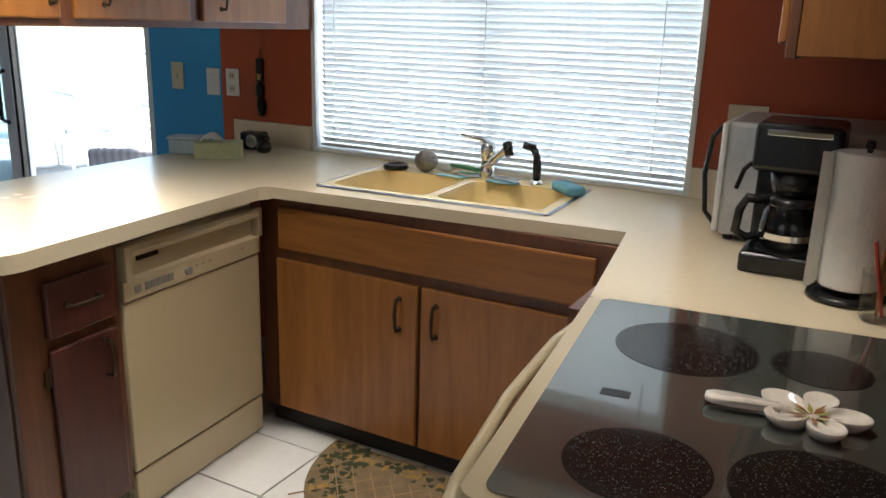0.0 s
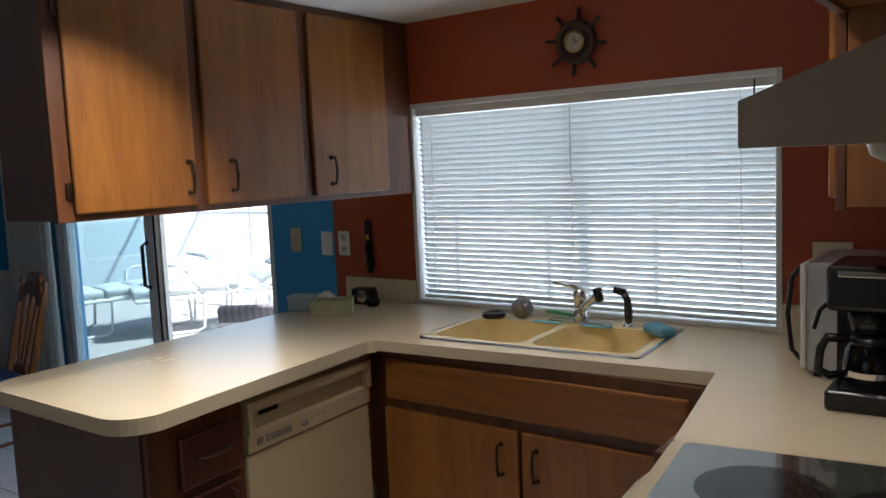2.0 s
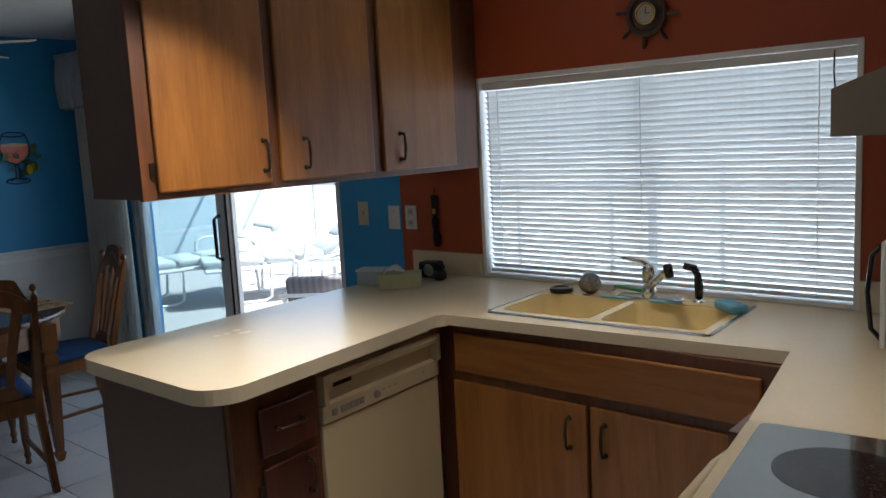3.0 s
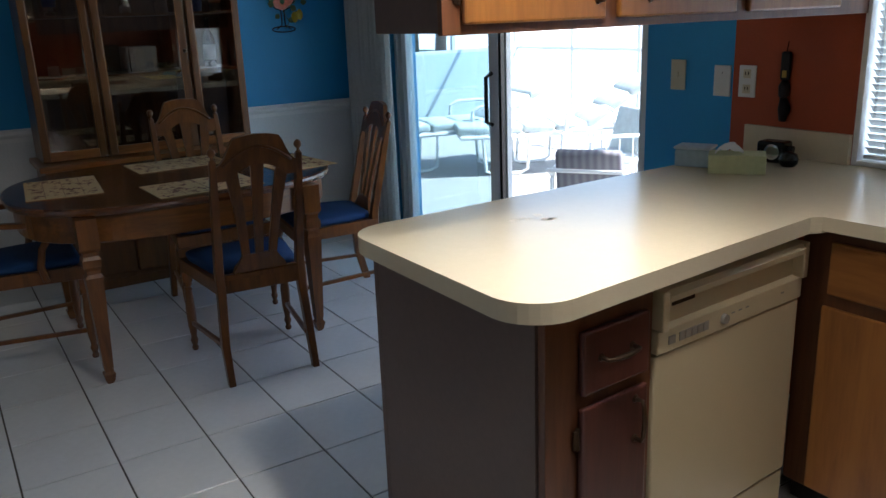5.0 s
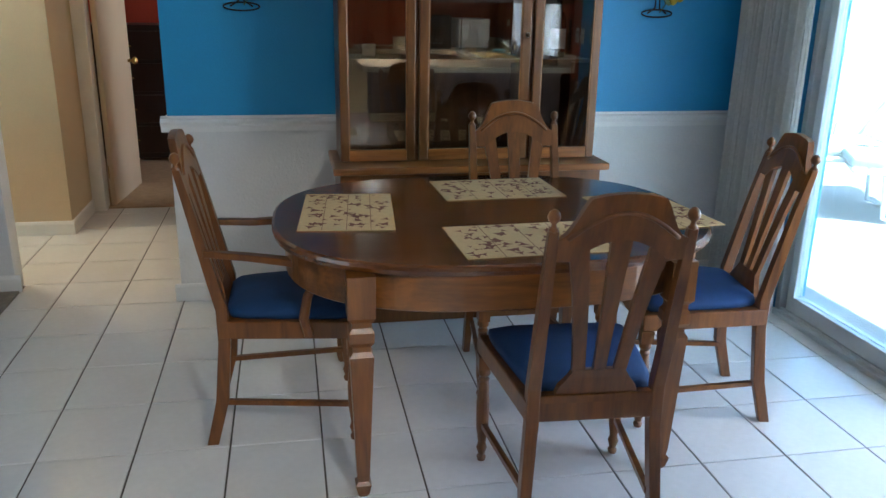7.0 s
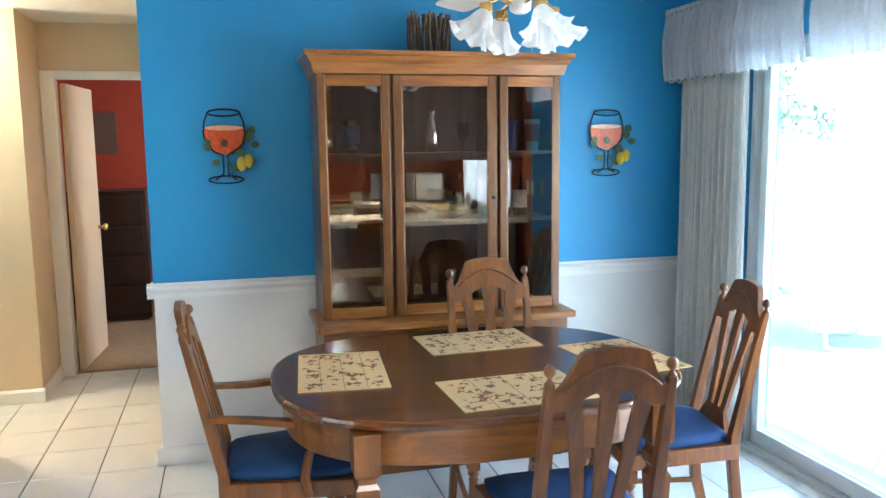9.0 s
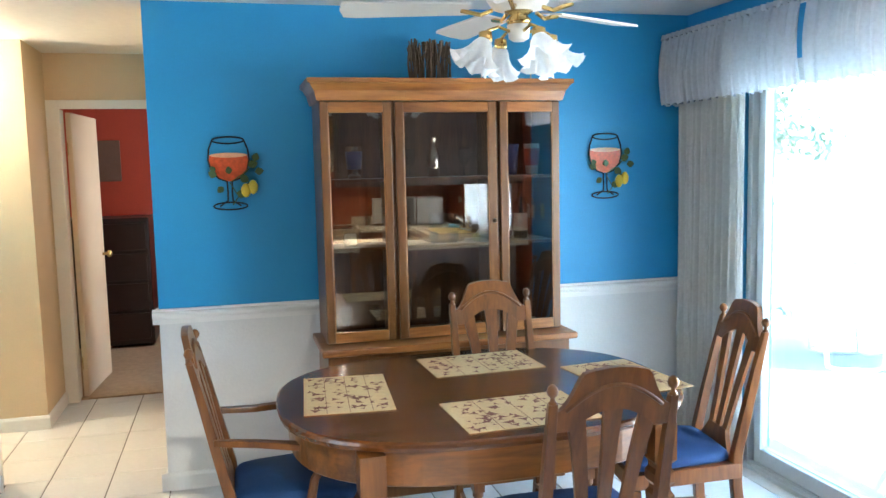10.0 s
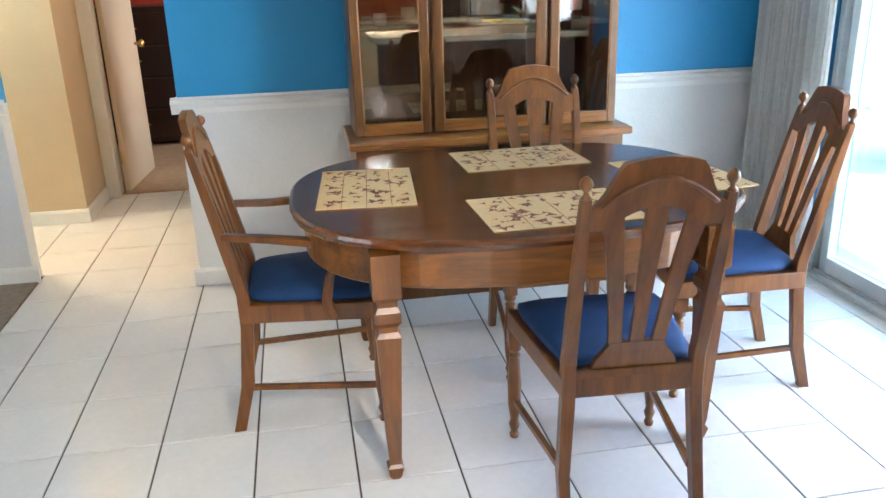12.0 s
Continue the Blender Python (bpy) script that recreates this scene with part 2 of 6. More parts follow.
def thing(name, label, category, at=(0, 0, 0), rz=0, group="", kind=""):
    e = new(name)
    e.empty_display_size = 0.1
    e.matrix_basis = pose(*at, 0, 0, rz)
    return tagged(e, label, category, group, kind)


def box(bm, x0, x1, y0, y1, z0, z1):
    v = [bm.verts.new(p) for p in ((x0, y0, z0), (x1, y0, z0), (x1, y1, z0), (x0, y1, z0), (x0, y0, z1), (x1, y0, z1), (x1, y1, z1), (x0, y1, z1))]
    for f in ((3, 2, 1, 0), (4, 5, 6, 7), (0, 1, 5, 4), (1, 2, 6, 5), (2, 3, 7, 6), (3, 0, 4, 7)):
        bm.faces.new([v[i] for i in f])
    return bm


def bevel(bm, r, seg=2, edges=None):
    bmesh.ops.bevel(bm, geom=list(edges if edges is not None else bm.edges), offset=r, segments=seg, affect="EDGES", profile=0.5, clamp_overlap=True)
    return bm


def bx(x0, x1, y0, y1, z0, z1, r=0.0, seg=2):
    bm = box(bmesh.new(), min(x0, x1), max(x0, x1), min(y0, y1), max(y0, y1), min(z0, z1), max(z0, z1))
    if r:
        bevel(bm, r, seg)
    return bm


def ring_pts(c, u, v, r, n):
    return [Vector(c) + u * (math.cos(2 * math.pi * i / n) * r) + v * (math.sin(2 * math.pi * i / n) * r) for i in range(n)]


def tube(bm, pts, rad, n=10, closed=False):
    """A round tube along points; rad is one radius or one for each point."""
    pts = [Vector(p) for p in pts]
    k = len(pts)
    rings = []
    side = None
    for i, p in enumerate(pts):
        a = pts[(i - 1) % k] if (i > 0 or closed) else p
        b = pts[(i + 1) % k] if (i < k - 1 or closed) else p
        d = (b - a).normalized()
        if side is None:
            side = d.orthogonal().normalized()
        u = (side - d * side.dot(d)).normalized()
        side = u
        r = rad[i] if isinstance(rad, (list, tuple)) else rad
        rings.append([bm.verts.new(q) for q in ring_pts(p, u, d.cross(u), r, n)])
    for i in range(k if closed else k - 1):
        a, b = rings[i], rings[(i + 1) % k]
        for j in range(n):
            bm.faces.new((a[j], a[(j + 1) % n], b[(j + 1) % n], b[j]))
    if not closed:
        bm.faces.new(rings[0][::-1]), bm.faces.new(rings[-1])
    return bm


def lathe(bm, prof, at=(0, 0, 0), n=20, cap=True, sx=1.0, sy=1.0):
    """Turned shape: (radius, height) from bottom to top."""
    rings = [[bm.verts.new((at[0] + r * sx * math.cos(2 * math.pi * i / n), at[1] + r * sy * math.sin(2 * math.pi * i / n), at[2] + z)) for i in range(n)] for r, z in prof]
    for a, b in zip(rings, rings[1:]):
        for j in range(n):
            bm.faces.new((a[j], a[(j + 1) % n], b[(j + 1) % n], b[j]))
    if cap:
        bm.faces.new(rings[0][::-1]), bm.faces.new(rings[-1])
    return bm


def prism(bm, pts, depth, fn):
    """A closed outline of 2D points made thick; fn maps (a, b, d) to a place."""
    a = [bm.verts.new(fn(p[0], p[1], 0)) for p in pts]
    b = [bm.verts.new(fn(p[0], p[1], depth)) for p in pts]
    bm.faces.new(a[::-1]), bm.faces.new(b)
    for i in range(len(pts)):
        j = (i + 1) % len(pts)
        bm.faces.new((a[i], a[j], b[j], b[i]))
    return bm


def square_loft(bm, rows):
    """Square section along rows of (x, y, z, half width x, half width y)."""
    rings = [[bm.verts.new((x + sx * a, y + sy * b, z)) for sx, sy in ((-1, -1), (1, -1), (1, 1), (-1, 1))] for x, y, z, a, b in rows]
    for p, q in zip(rings, rings[1:]):
        for j in range(4):
            bm.faces.new((p[j], p[(j + 1) % 4], q[(j + 1) % 4], q[j]))
    bm.faces.new(rings[0][::-1]), bm.faces.new(rings[-1])
    return bm

# ---- the shell of the place ----
YW, XR, XH = 0.635, 2.02, -3.94          # window wall, right kitchen wall, wall behind the china cabinet
ZK, ZD = 2.15, 2.385                       # kitchen and dining ceilings
XB = -0.76                                # where orange meets blue on the window wall
SOUTH = -6.6


def struct(name, bm, m, label, category="wall"):
    return tagged(part(name, bm, m), label, category, kind="structure")


# floor slab, ground
struct("floor", bx(-8.6, 4.2, SOUTH - 0.1, YW + 0.13, -0.12, -0.0055), M["grout"], "dark grout bed under the white floor tiles", "floor")
struct("carpet", bx(-4.17, 4.2, SOUTH, -3.07, -0.005, 0.008), M["carpet"], "grey-brown carpet beside the tiled floor", "carpet")

# window wall (y = YW), with openings for the slider and the kitchen window
SL0, SL1, SLT = -3.38, -1.20, 2.03        # slider opening
WX0, WX1, WZ0, WZ1 = -0.26, 1.31, 0.914, 1.80
wn_wall = thing("wall_north", "painted wall with the kitchen window, orange and blue", "wall", kind="structure")
T = 0.16
for nm, x0, x1, z0, z1, m in (("blue_wall", -4.07, SL0, 0, ZD, "blue"), ("blue_wall", SL0, SL1, SLT, ZD, "blue"), ("blue_wall", SL1, XB, 0, ZD, "blue"),
                              ("orange_wall", XB, WX0, 0, ZK + 0.1, "orange"), ("orange_wall", WX0, WX1, 0, WZ0 - 0.04, "orange"),
                              ("orange_wall", WX0, WX1, WZ1, ZK + 0.1, "orange"), ("orange_wall", WX1, XR + 0.12, 0, ZK + 0.1, "orange")):
    part(nm, bx(x0, x1, YW, YW + T, z0, z1), M[m], wn_wall)
part("orange_wall", bx(XB, XR + 0.12, YW, YW + T, ZK + 0.1, ZD + 0.1), M["orange"], wn_wall)
struct("wall_east", bx(XR, XR + 0.12, -1.5, YW, 0, ZD), M["orange"], "dark orange painted kitchen wall behind the range")
struct("wall_alcove", bx(XR + 0.12, 4.2, -1.5, -1.38, 0, ZD), M["beige"], "plain beige wall behind the kitchen")
struct("wall_far_east", bx(4.2, 4.32, SOUTH, -1.38, 0, ZD), M["beige"], "plain beige living room wall")
struct("wall_south", bx(-8.6, 4.32, SOUTH - 0.12, SOUTH, 0, ZD), M["beige"], "plain beige living room wall")

# wall behind the china cabinet: solid block with the hall on its far side
RZ = 0.885
ww = thing("wall_west", "blue wall above a white wainscot with chair rail", "wall", kind="structure")
part("blue_wall", bx(XH - 0.13, XH, -2.25, YW, RZ, ZD), M["blue"], ww)
part("wainscot", bx(XH - 0.13, XH, -2.25, YW, 0, RZ), M["wains"], ww)
struct("wall_hall_right", bx(-5.78, XH - 0.13, -2.25, -2.13, 0, ZD), M["beige"], "beige hall wall")
struct("wall_living", bx(-4.30, -4.18, -5.2, -3.085, RZ, ZD), M["blue"], "blue wall above a white wainscot beside the hall")
struct("wainscot_living", bx(-4.30, -4.18, -5.2, -3.085, 0, RZ), M["wains"], "white wainscot beside the hall", "wainscot")
struct("wall_hall_left", bx(-5.33, -5.21, -5.2, -3.05, 0, ZD), M["beige"], "beige hall wall lit by warm light")
struct("wall_hall_return", bx(-5.78, -5.33, -3.17, -3.05, 0, ZD), M["beige"], "short beige wall beside the bedroom door")
struct("wall_hall_end", bx(-5.21, -4.18, -5.32, -5.2, 0, ZD), M["beige"], "beige wall at the end of the hall")
DY0, DY1 = -2.985, -2.27
dw = thing("wall_door", "beige wall round the bedroom doorway", "wall", kind="structure")
part("beige_wall", bx(-5.90, -5.78, -3.17, DY0, 0, ZD), M["beige"], dw)
part("beige_wall", bx(-5.90, -5.78, DY0, DY1, 2.03, ZD), M["beige"], dw)
part("beige_wall", bx(-5.90, -5.78, DY1, -2.13, 0, ZD), M["beige"], dw)
struct("wall_bedroom_side", bx(-8.5, -5.90, -4.2, -4.08, 0, ZD), M["red"], "dark red bedroom wall")
struct("wall_bedroom_back", bx(-8.5, -8.38, -4.08, -1.6, 0, ZD), M["red"], "dark red bedroom wall")
struct("wall_bedroom_other", bx(-8.5, -5.90, -1.6, -1.48, 0, ZD), M["red"], "dark red bedroom wall")
struct("bedroom_carpet", bx(-8.38, -5.84, -4.08, -1.6, -0.005, 0.008), mat("tan_carpet", (0.42, 0.30, 0.18), 0.95, var=0.2, scale=20, fine=300, bump=0.9), "tan bedroom carpet", "carpet")

# ceilings
struct("ceiling", bx(-8.6, -0.56, SOUTH, YW, ZD, ZD + 0.1), M["ceiling"], "white textured dining room ceiling", "ceiling")
struct("ceiling_living", bx(-0.56, 4.3, SOUTH, -2.9, ZD, ZD + 0.1), M["ceiling"], "white textured living room ceiling", "ceiling")
struct("kitchen_ceiling", bx(-0.56, 4.2, -2.9, YW, ZK, ZK + 0.3), M["ceiling"], "lowered cream kitchen ceiling", "ceiling")


def moulding(name, prof, p0, p1, out, m, label, category):
    """A moulding from p0 to p1: profile of (out, up)."""
    p0, p1, o = Vector(p0), Vector(p1), Vector(out)
    bm = bmesh.new()
    a = [bm.verts.new(p0 + o * q[0] + Vector((0, 0, q[1]))) for q in prof]
    b = [bm.verts.new(p1 + o * q[0] + Vector((0, 0, q[1]))) for q in prof]
    bm.faces.new(a[::-1]), bm.faces.new(b)
    for i in range(len(prof)):
        j = (i + 1) % len(prof)
        bm.faces.new((a[i], a[j], b[j], b[i]))
    return struct(name, bm, m, label, category)


RAIL = ((0.002, -0.045), (0.012, -0.045), (0.014, -0.02), (0.026, -0.008), (0.030, 0.004), (0.024, 0.014), (0.010, 0.018), (0.008, 0.03), (0.002, 0.03))
BASE = ((0.002, 0.0), (0.014, 0.0), (0.014, 0.07), (0.008, 0.085), (0.002, 0.088))
for nm, prof, z, lab in (("chair_rail", RAIL, RZ, "white moulded chair rail"), ("baseboard", BASE, 0.001, "white baseboard")):
    moulding(nm, prof, (XH, -2.28, z), (XH, YW - 0.002, z), (1, 0, 0), M["trim"], lab, "trim")
    moulding(nm, prof, (XH, -2.25, z), (XH - 0.13, -2.25, z), (0, -1, 0), M["trim"], lab, "trim")
    moulding(nm, prof, (-4.18, -5.2, z), (-4.18, -3.055, z), (1, 0, 0), M["trim"], lab, "trim")
moulding("baseboard", BASE, (-5.21, -5.2, 0.001), (-5.21, -3.036, 0.001), (1, 0, 0), M["trim"], "white baseboard in the hall", "trim")
moulding("baseboard", BASE, (-5.21, -3.05, 0.001), (-5.77, -3.05, 0.001), (0, 1, 0), M["trim"], "white baseboard in the hall", "trim")

# bedroom door
d1 = thing("door_1", "open cream hall door with brass hinges and knob, opening into a red bedroom", "door", (-5.78, DY0 + 0.02, 0), kind="structure")
fr = part("frame", bx(0.0, 0.015, -0.085, 0.0, 0, 2.075, 0.004), M["trim"], d1, "cream door casing")
part("frame", bx(0.0, 0.015, 0.0, 0.715, 2.015, 2.075, 0.004), M["trim"], d1, "cream door casing")
part("jamb", bx(-0.12, 0.0, -0.02, 0.0, 0, 2.015), M["trim"], d1)
lf = part("leaf", bx(-0.70, 0.0, 0.0, 0.035, 0.01, 2.0, 0.003), M["beige"], d1, "cream flush door leaf")
lf.matrix_basis = pose(-0.11, 0.012, 0, 0, 0, -5)
for z in (0.25, 1.75):
    part("hinge", bx(-0.012, 0.004, -0.004, 0.0, z - 0.045, z + 0.045), M["brass"], d1, "brass hinge").location = (-0.10, 0.02, 0)
kn = part("knob", lathe(bmesh.new(), ((0.012, 0), (0.012, 0.03), (0.027, 0.04), (0.03, 0.055), (0.02, 0.068), (0.004, 0.072)), n=16), M["brass"], lf, "brass door knob", smooth=True)
kn.matrix_basis = pose(-0.64, 0.035, 0.96, -90, 0, 0)
dr = thing("dresser", "tall dark brown wooden dresser in the bedroom", "dresser", (-7.75, -3.055, 0))
part("body", bx(-0.25, 0.25, -0.45, 0.45, 0.03, 1.18, 0.01), mat("dark_dresser_wood", (0.022, 0.010, 0.007), 0.35), dr)
for i in range(4):
    dd = part("drawer", bx(0.252, 0.27, -0.42, 0.42, 0.08 + i * 0.27, 0.32 + i * 0.27, 0.004), mat("dark_drawer_wood", (0.03, 0.012, 0.008), 0.3), dr)
    part("handle", bx(0.272, 0.285, -0.06, 0.06, 0.19 + i * 0.27, 0.205 + i * 0.27, 0.003), M["brass"], dd)
pic = thing("wall_picture", "framed picture hanging on the red bedroom wall", "picture", (-8.378, -3.05, 1.7))
part("frame", bx(0, 0.02, -0.14, 0.14, -0.2, 0.2, 0.004), mat("dull_frame", (0.15, 0.08, 0.05), 0.5), pic)

# ---- sliding door ----
sl = thing("window_1", "aluminium sliding glass door to the patio, one half slid open", "sliding door", (0, 0, 0), kind="structure")
part("track", bx(SL0, SL1, YW - 0.02, YW + 0.12, -0.005, 0.022, 0.003), M["alu"], sl, "grey aluminium floor track")
for k in range(3):
    part("rail", bx(SL0 + 0.03, SL1 - 0.03, YW + 0.012 + 0.03 * k, YW + 0.018 + 0.03 * k, 0.022, 0.034), M["alu"], sl)
for a, b in ((SL0, SL0 + 0.035), (SL1 - 0.035, SL1)):
    part("jamb", bx(a, b, YW + 0.002, YW + 0.12, 0.02, SLT, 0.003), M["alu"], sl)
part("head", bx(SL0, SL1, YW + 0.002, YW + 0.12, SLT - 0.04, SLT, 0.003), M["alu"], sl)
part("edge_seal", bx(SL1 - 0.045, SL1 - 0.035, YW + 0.01, YW + 0.03, 0.03, SLT - 0.04), M["black"], sl, "black rubber seal")


def leafpanel(x0, x1, y, black_edge):
    f = part("door_leaf", bx(x0, x0 + 0.05, y, y + 0.03, 0.035, SLT - 0.04, 0.003), M["alu"], sl, "sliding glass leaf")
    part("stile", bx(x1 - 0.085, x1, y, y + 0.032, 0.035, SLT - 0.04, 0.003), M["alu"], f)
    part("bottom_rail", bx(x0 + 0.05, x1 - 0.085, y, y + 0.03, 0.035, 0.11, 0.003), M["alu"], f)
    part("top_rail", bx(x0 + 0.05, x1 - 0.085, y, y + 0.03, SLT - 0.10, SLT - 0.04, 0.003), M["alu"], f)
    g = part("pane", bx(x0 + 0.05, x1 - 0.085, y + 0.012, y + 0.018, 0.11, SLT - 0.10), M["tinted"], f)
    g.visible_shadow = False
    if black_edge:
        part("seal", bx(x1, x1 + 0.022, y + 0.004, y + 0.028, 0.035, SLT - 0.04), M["black"], f, "black rubber seal")
        bm = tube(bmesh.new(), ((x1 - 0.05, y - 0.005, 0.86), (x1 - 0.05, y - 0.045, 0.88), (x1 - 0.05, y - 0.045, 1.12), (x1 - 0.05, y - 0.005, 1.14)), 0.012, 8)
        part("handle", bm, M["black"], f, "black pull handle")
    return f


leafpanel(SL0 + 0.035, SL0 + 1.12, YW + 0.055, False)
leafpanel(SL0 + 0.06, -2.29, YW + 0.020, True)

# ---- kitchen window and blind ----
kw = thing("window_2", "wide kitchen window with white trim behind a closed blind", "window", kind="structure")
for a, b, c, d in ((WX0, WX0 + 0.02, WZ0, WZ1), (WX1 - 0.02, WX1, WZ0, WZ1), (WX0 + 0.02, WX1 - 0.02, WZ1 - 0.02, WZ1), (WX0 + 0.02, WX1 - 0.02, WZ0 + 0.002, WZ0 + 0.018)):
    part("window_frame", bx(a, b, YW - 0.004, YW + T, c, d, 0.002), M["trim"], kw)
part("mullion", bx(0.505, 0.545, YW + 0.10, YW + 0.13, WZ0 + 0.018, WZ1 - 0.02), M["alu"], kw)
pn = part("pane", bx(WX0 + 0.02, WX1 - 0.02, YW + 0.11, YW + 0.116, WZ0 + 0.018, WZ1 - 0.02), M["glass"], kw)
pn.visible_shadow = False
bl = thing("window_blind", "white horizontal mini blind, slats tilted closed, in the kitchen window", "blind", (0, YW + 0.035, 0))
part("headrail", bx(WX0 + 0.024, WX1 - 0.024, -0.02, 0.02, WZ1 - 0.055, WZ1 - 0.022, 0.003), M["white"], bl)
part("bottom_rail", bx(WX0 + 0.026, WX1 - 0.026, -0.014, 0.014, WZ0 + 0.022, WZ0 + 0.036, 0.004), M["white"], bl)
NS = 34
pitch = (WZ1 - 0.07 - WZ0 - 0.05) / (NS - 1)
slat_mesh = None
for i in range(NS):
    if slat_mesh is None:
        bm = bmesh.new()
        w, th = 0.0165, math.radians(43)
        prev = None
        for q in (-1, -0.33, 0.33, 1):
            yy, zz = q * w * math.cos(th) , -q * w * math.sin(th) + (1 - q * q) * 0.003
            r = [bm.verts.new((x, yy, zz)) for x in (WX0 + 0.028, WX1 - 0.028)]
            r2 = [bm.verts.new((x, yy + 0.0006, zz + 0.0006)) for x in (WX0 + 0.028, WX1 - 0.028)]
            if prev:
                bm.faces.new((prev[0][0], prev[0][1], r[1], r[0])), bm.faces.new((prev[1][1], prev[1][0], r2[0], r2[1]))
            prev = (r, r2)
        s = part("slat", bm, M["slat"], bl)
        slat_mesh = s.data
    else:
        s = new("slat", slat_mesh)
        s.parent = bl
    s.location = (0, 0, WZ0 + 0.05 + pitch * i)
for x in (WX0 + 0.10, 0.52, WX1 - 0.14):
    part("ladder_cord", tube(bmesh.new(), ((x, -0.016, WZ0 + 0.03), (x, -0.016, WZ1 - 0.05)), 0.0015, 5), M["white"], bl)
part("tilt_wand", tube(bmesh.new(), ((WX0 + 0.06, -0.03, WZ1 - 0.06), (WX0 + 0.06, -0.03, 1.08)), 0.004, 6), M["glass"], bl)
hk = tube(bmesh.new(), ((WX1 - 0.09, -0.032, WZ1 - 0.03), (WX1 - 0.09, -0.036, WZ1 - 0.10), (WX1 - 0.085, -0.036, WZ1 - 0.16)), 0.003, 6)
part("cord_hook", hk, M["black"], bl)

# ---- patio outside ----
struct("ground", bx(-60, 60, 9.0, 120, -0.3, -0.12), M["grass"], "mown green lawn beyond the patio", "lawn")
struct("ground_near", bx(-60, 60, YW + T, 9.0, -0.3, -0.13), M["grass"], "lawn round the patio", "lawn")
struct("patio_floor", bx(-9, 4, YW + T, 5.6, -0.125, -0.02), M["patio"], "grey-beige patio carpet", "patio floor")
# Unseen; its depth is set to keep sun off the indoor floor.
struct("patio_roof", bx(-9, 4, YW + T, 2.8, 2.5, 2.62), M["stucco"], "white patio roof", "roof")

# ---- kitchen ----
XP, YL = 0.045, -0.040                    # front edges of the peninsula and the sink run
ZC = 0.914


def pull(parent, p0, p1, out, label="antique bronze pull"):
    """A bowed pull between two points, standing out along a direction."""
    p0, p1, o = Vector(p0), Vector(p1), Vector(out)
    bm = bmesh.new()
    d = (p1 - p0)
    tube(bm, (p0, p0 + o * 0.022, p0 + o * 0.026 + d * 0.12, p0 + o * 0.030 + d * 0.5, p1 + o * 0.026 - d * 0.12, p1 + o * 0.022, p1), [0.006, 0.005, 0.005, 0.0065, 0.005, 0.005, 0.006], 8)
    for p in (p0, p1):
        tube(bm, (p, p + o * 0.004), [0.010, 0.008], 10)
    return part("pull", bm, M["bronze"], parent, label, smooth=True)


def hinge(parent, at, along):
    bm = tube(bmesh.new(), (Vector(at) - Vector((0, 0, 0.026)), Vector(at) + Vector((0, 0, 0.026))), 0.005, 8)
    x, y, z = at
    if along == "y":
        box(bm, x - 0.003, x + 0.002, y - 0.014, y, z - 0.022, z + 0.022)
    return part("hinge", bm, M["bronze"], parent, "bronze hinge")


# worktop
R_ = 0.115
near, NEAR_X, FAR_X = -1.100, 0.160, -0.62
pts = [(-0.68, YW - 0.001), (FAR_X, near + R_)]
for i in range(9):
    a = math.pi + i / 8 * math.pi / 2
    pts.append((FAR_X + R_ + R_ * math.cos(a), near + R_ + R_ * math.sin(a)))
for i in range(9):
    a = 1.5 * math.pi + i / 8 * math.pi / 2
    pts.append((NEAR_X - R_ + R_ * math.cos(a), near + R_ + R_ * math.sin(a)))
pts += [(XP + 0.028, YL - 0.048), (XP + 0.045, YL - 0.022), (XP + 0.045, YW - 0.001)]
bm = prism(bmesh.new(), pts, 0.045, lambda a, b, d: (a, b, ZC - 0.045 + d))
SX0, SX1, SY0, SY1 = 0.212, 1.000, 0.078, 0.515
XQ = 1.277
XL = XP + 0.045
prism(bm, ((XL, YL - 0.022), (XQ, 0.035), (XQ, SY0), (XL, SY0)), 0.038, lambda a, b, d: (a, b, ZC - 0.038 + d))
for x0, x1, y0, y1 in ((XL, SX0, SY0, SY1), (SX1, XQ, SY0, SY1), (XL, XQ, SY1, YW - 0.001)):
    box(bm, x0, x1, y0, y1, ZC - 0.038, ZC)
prism(bm, ((XQ, YW - 0.001), (XQ, 0.035), (1.372, -0.541), (XR - 0.001, -0.541), (XR - 0.001, YW - 0.001)), 0.038, lambda a, b, d: (a, b, ZC - 0.038 + d))
wt = struct("worktop", bm, M["counter"], "cream laminate U-shaped worktop with a rounded peninsula end", "worktop")
struct("window_sill", bx(WX0 + 0.02, WX1 - 0.02, YW - 0.001, YW + 0.1, ZC - 0.03, ZC + 0.001), M["counter"], "cream laminate sill", "sill")
bs = bmesh.new()
box(bs, -0.68, WX0 - 0.003, YW - 0.02, YW - 0.001, ZC + 0.001, ZC + 0.102)
box(bs, WX1 + 0.003, XR - 0.02, YW - 0.02, YW - 0.001, ZC + 0.001, ZC + 0.102)
box(bs, XR - 0.02, XR - 0.001, -0.532, YW - 0.001, ZC + 0.001, ZC + 0.102)
struct("backsplash", bs, M["counter"], "low cream laminate backsplash", "backsplash")
MARK = mat("worktop_stain", (0.60, 0.49, 0.32), 0.4, var=0.2, scale=40)
bm = bmesh.new()
r6 = random.Random(2)
for k in range(5):
    cx, cy = -0.40 + r6.uniform(-0.05, 0.05), -0.66 + r6.uniform(-0.07, 0.07)
    bm.faces.new([bm.verts.new((cx + math.cos(q) * r6.uniform(0.006, 0.02), cy + math.sin(q) * r6.uniform(0.006, 0.02), ZC + 0.0006)) for q in [j * 0.785 for j in range(8)]])
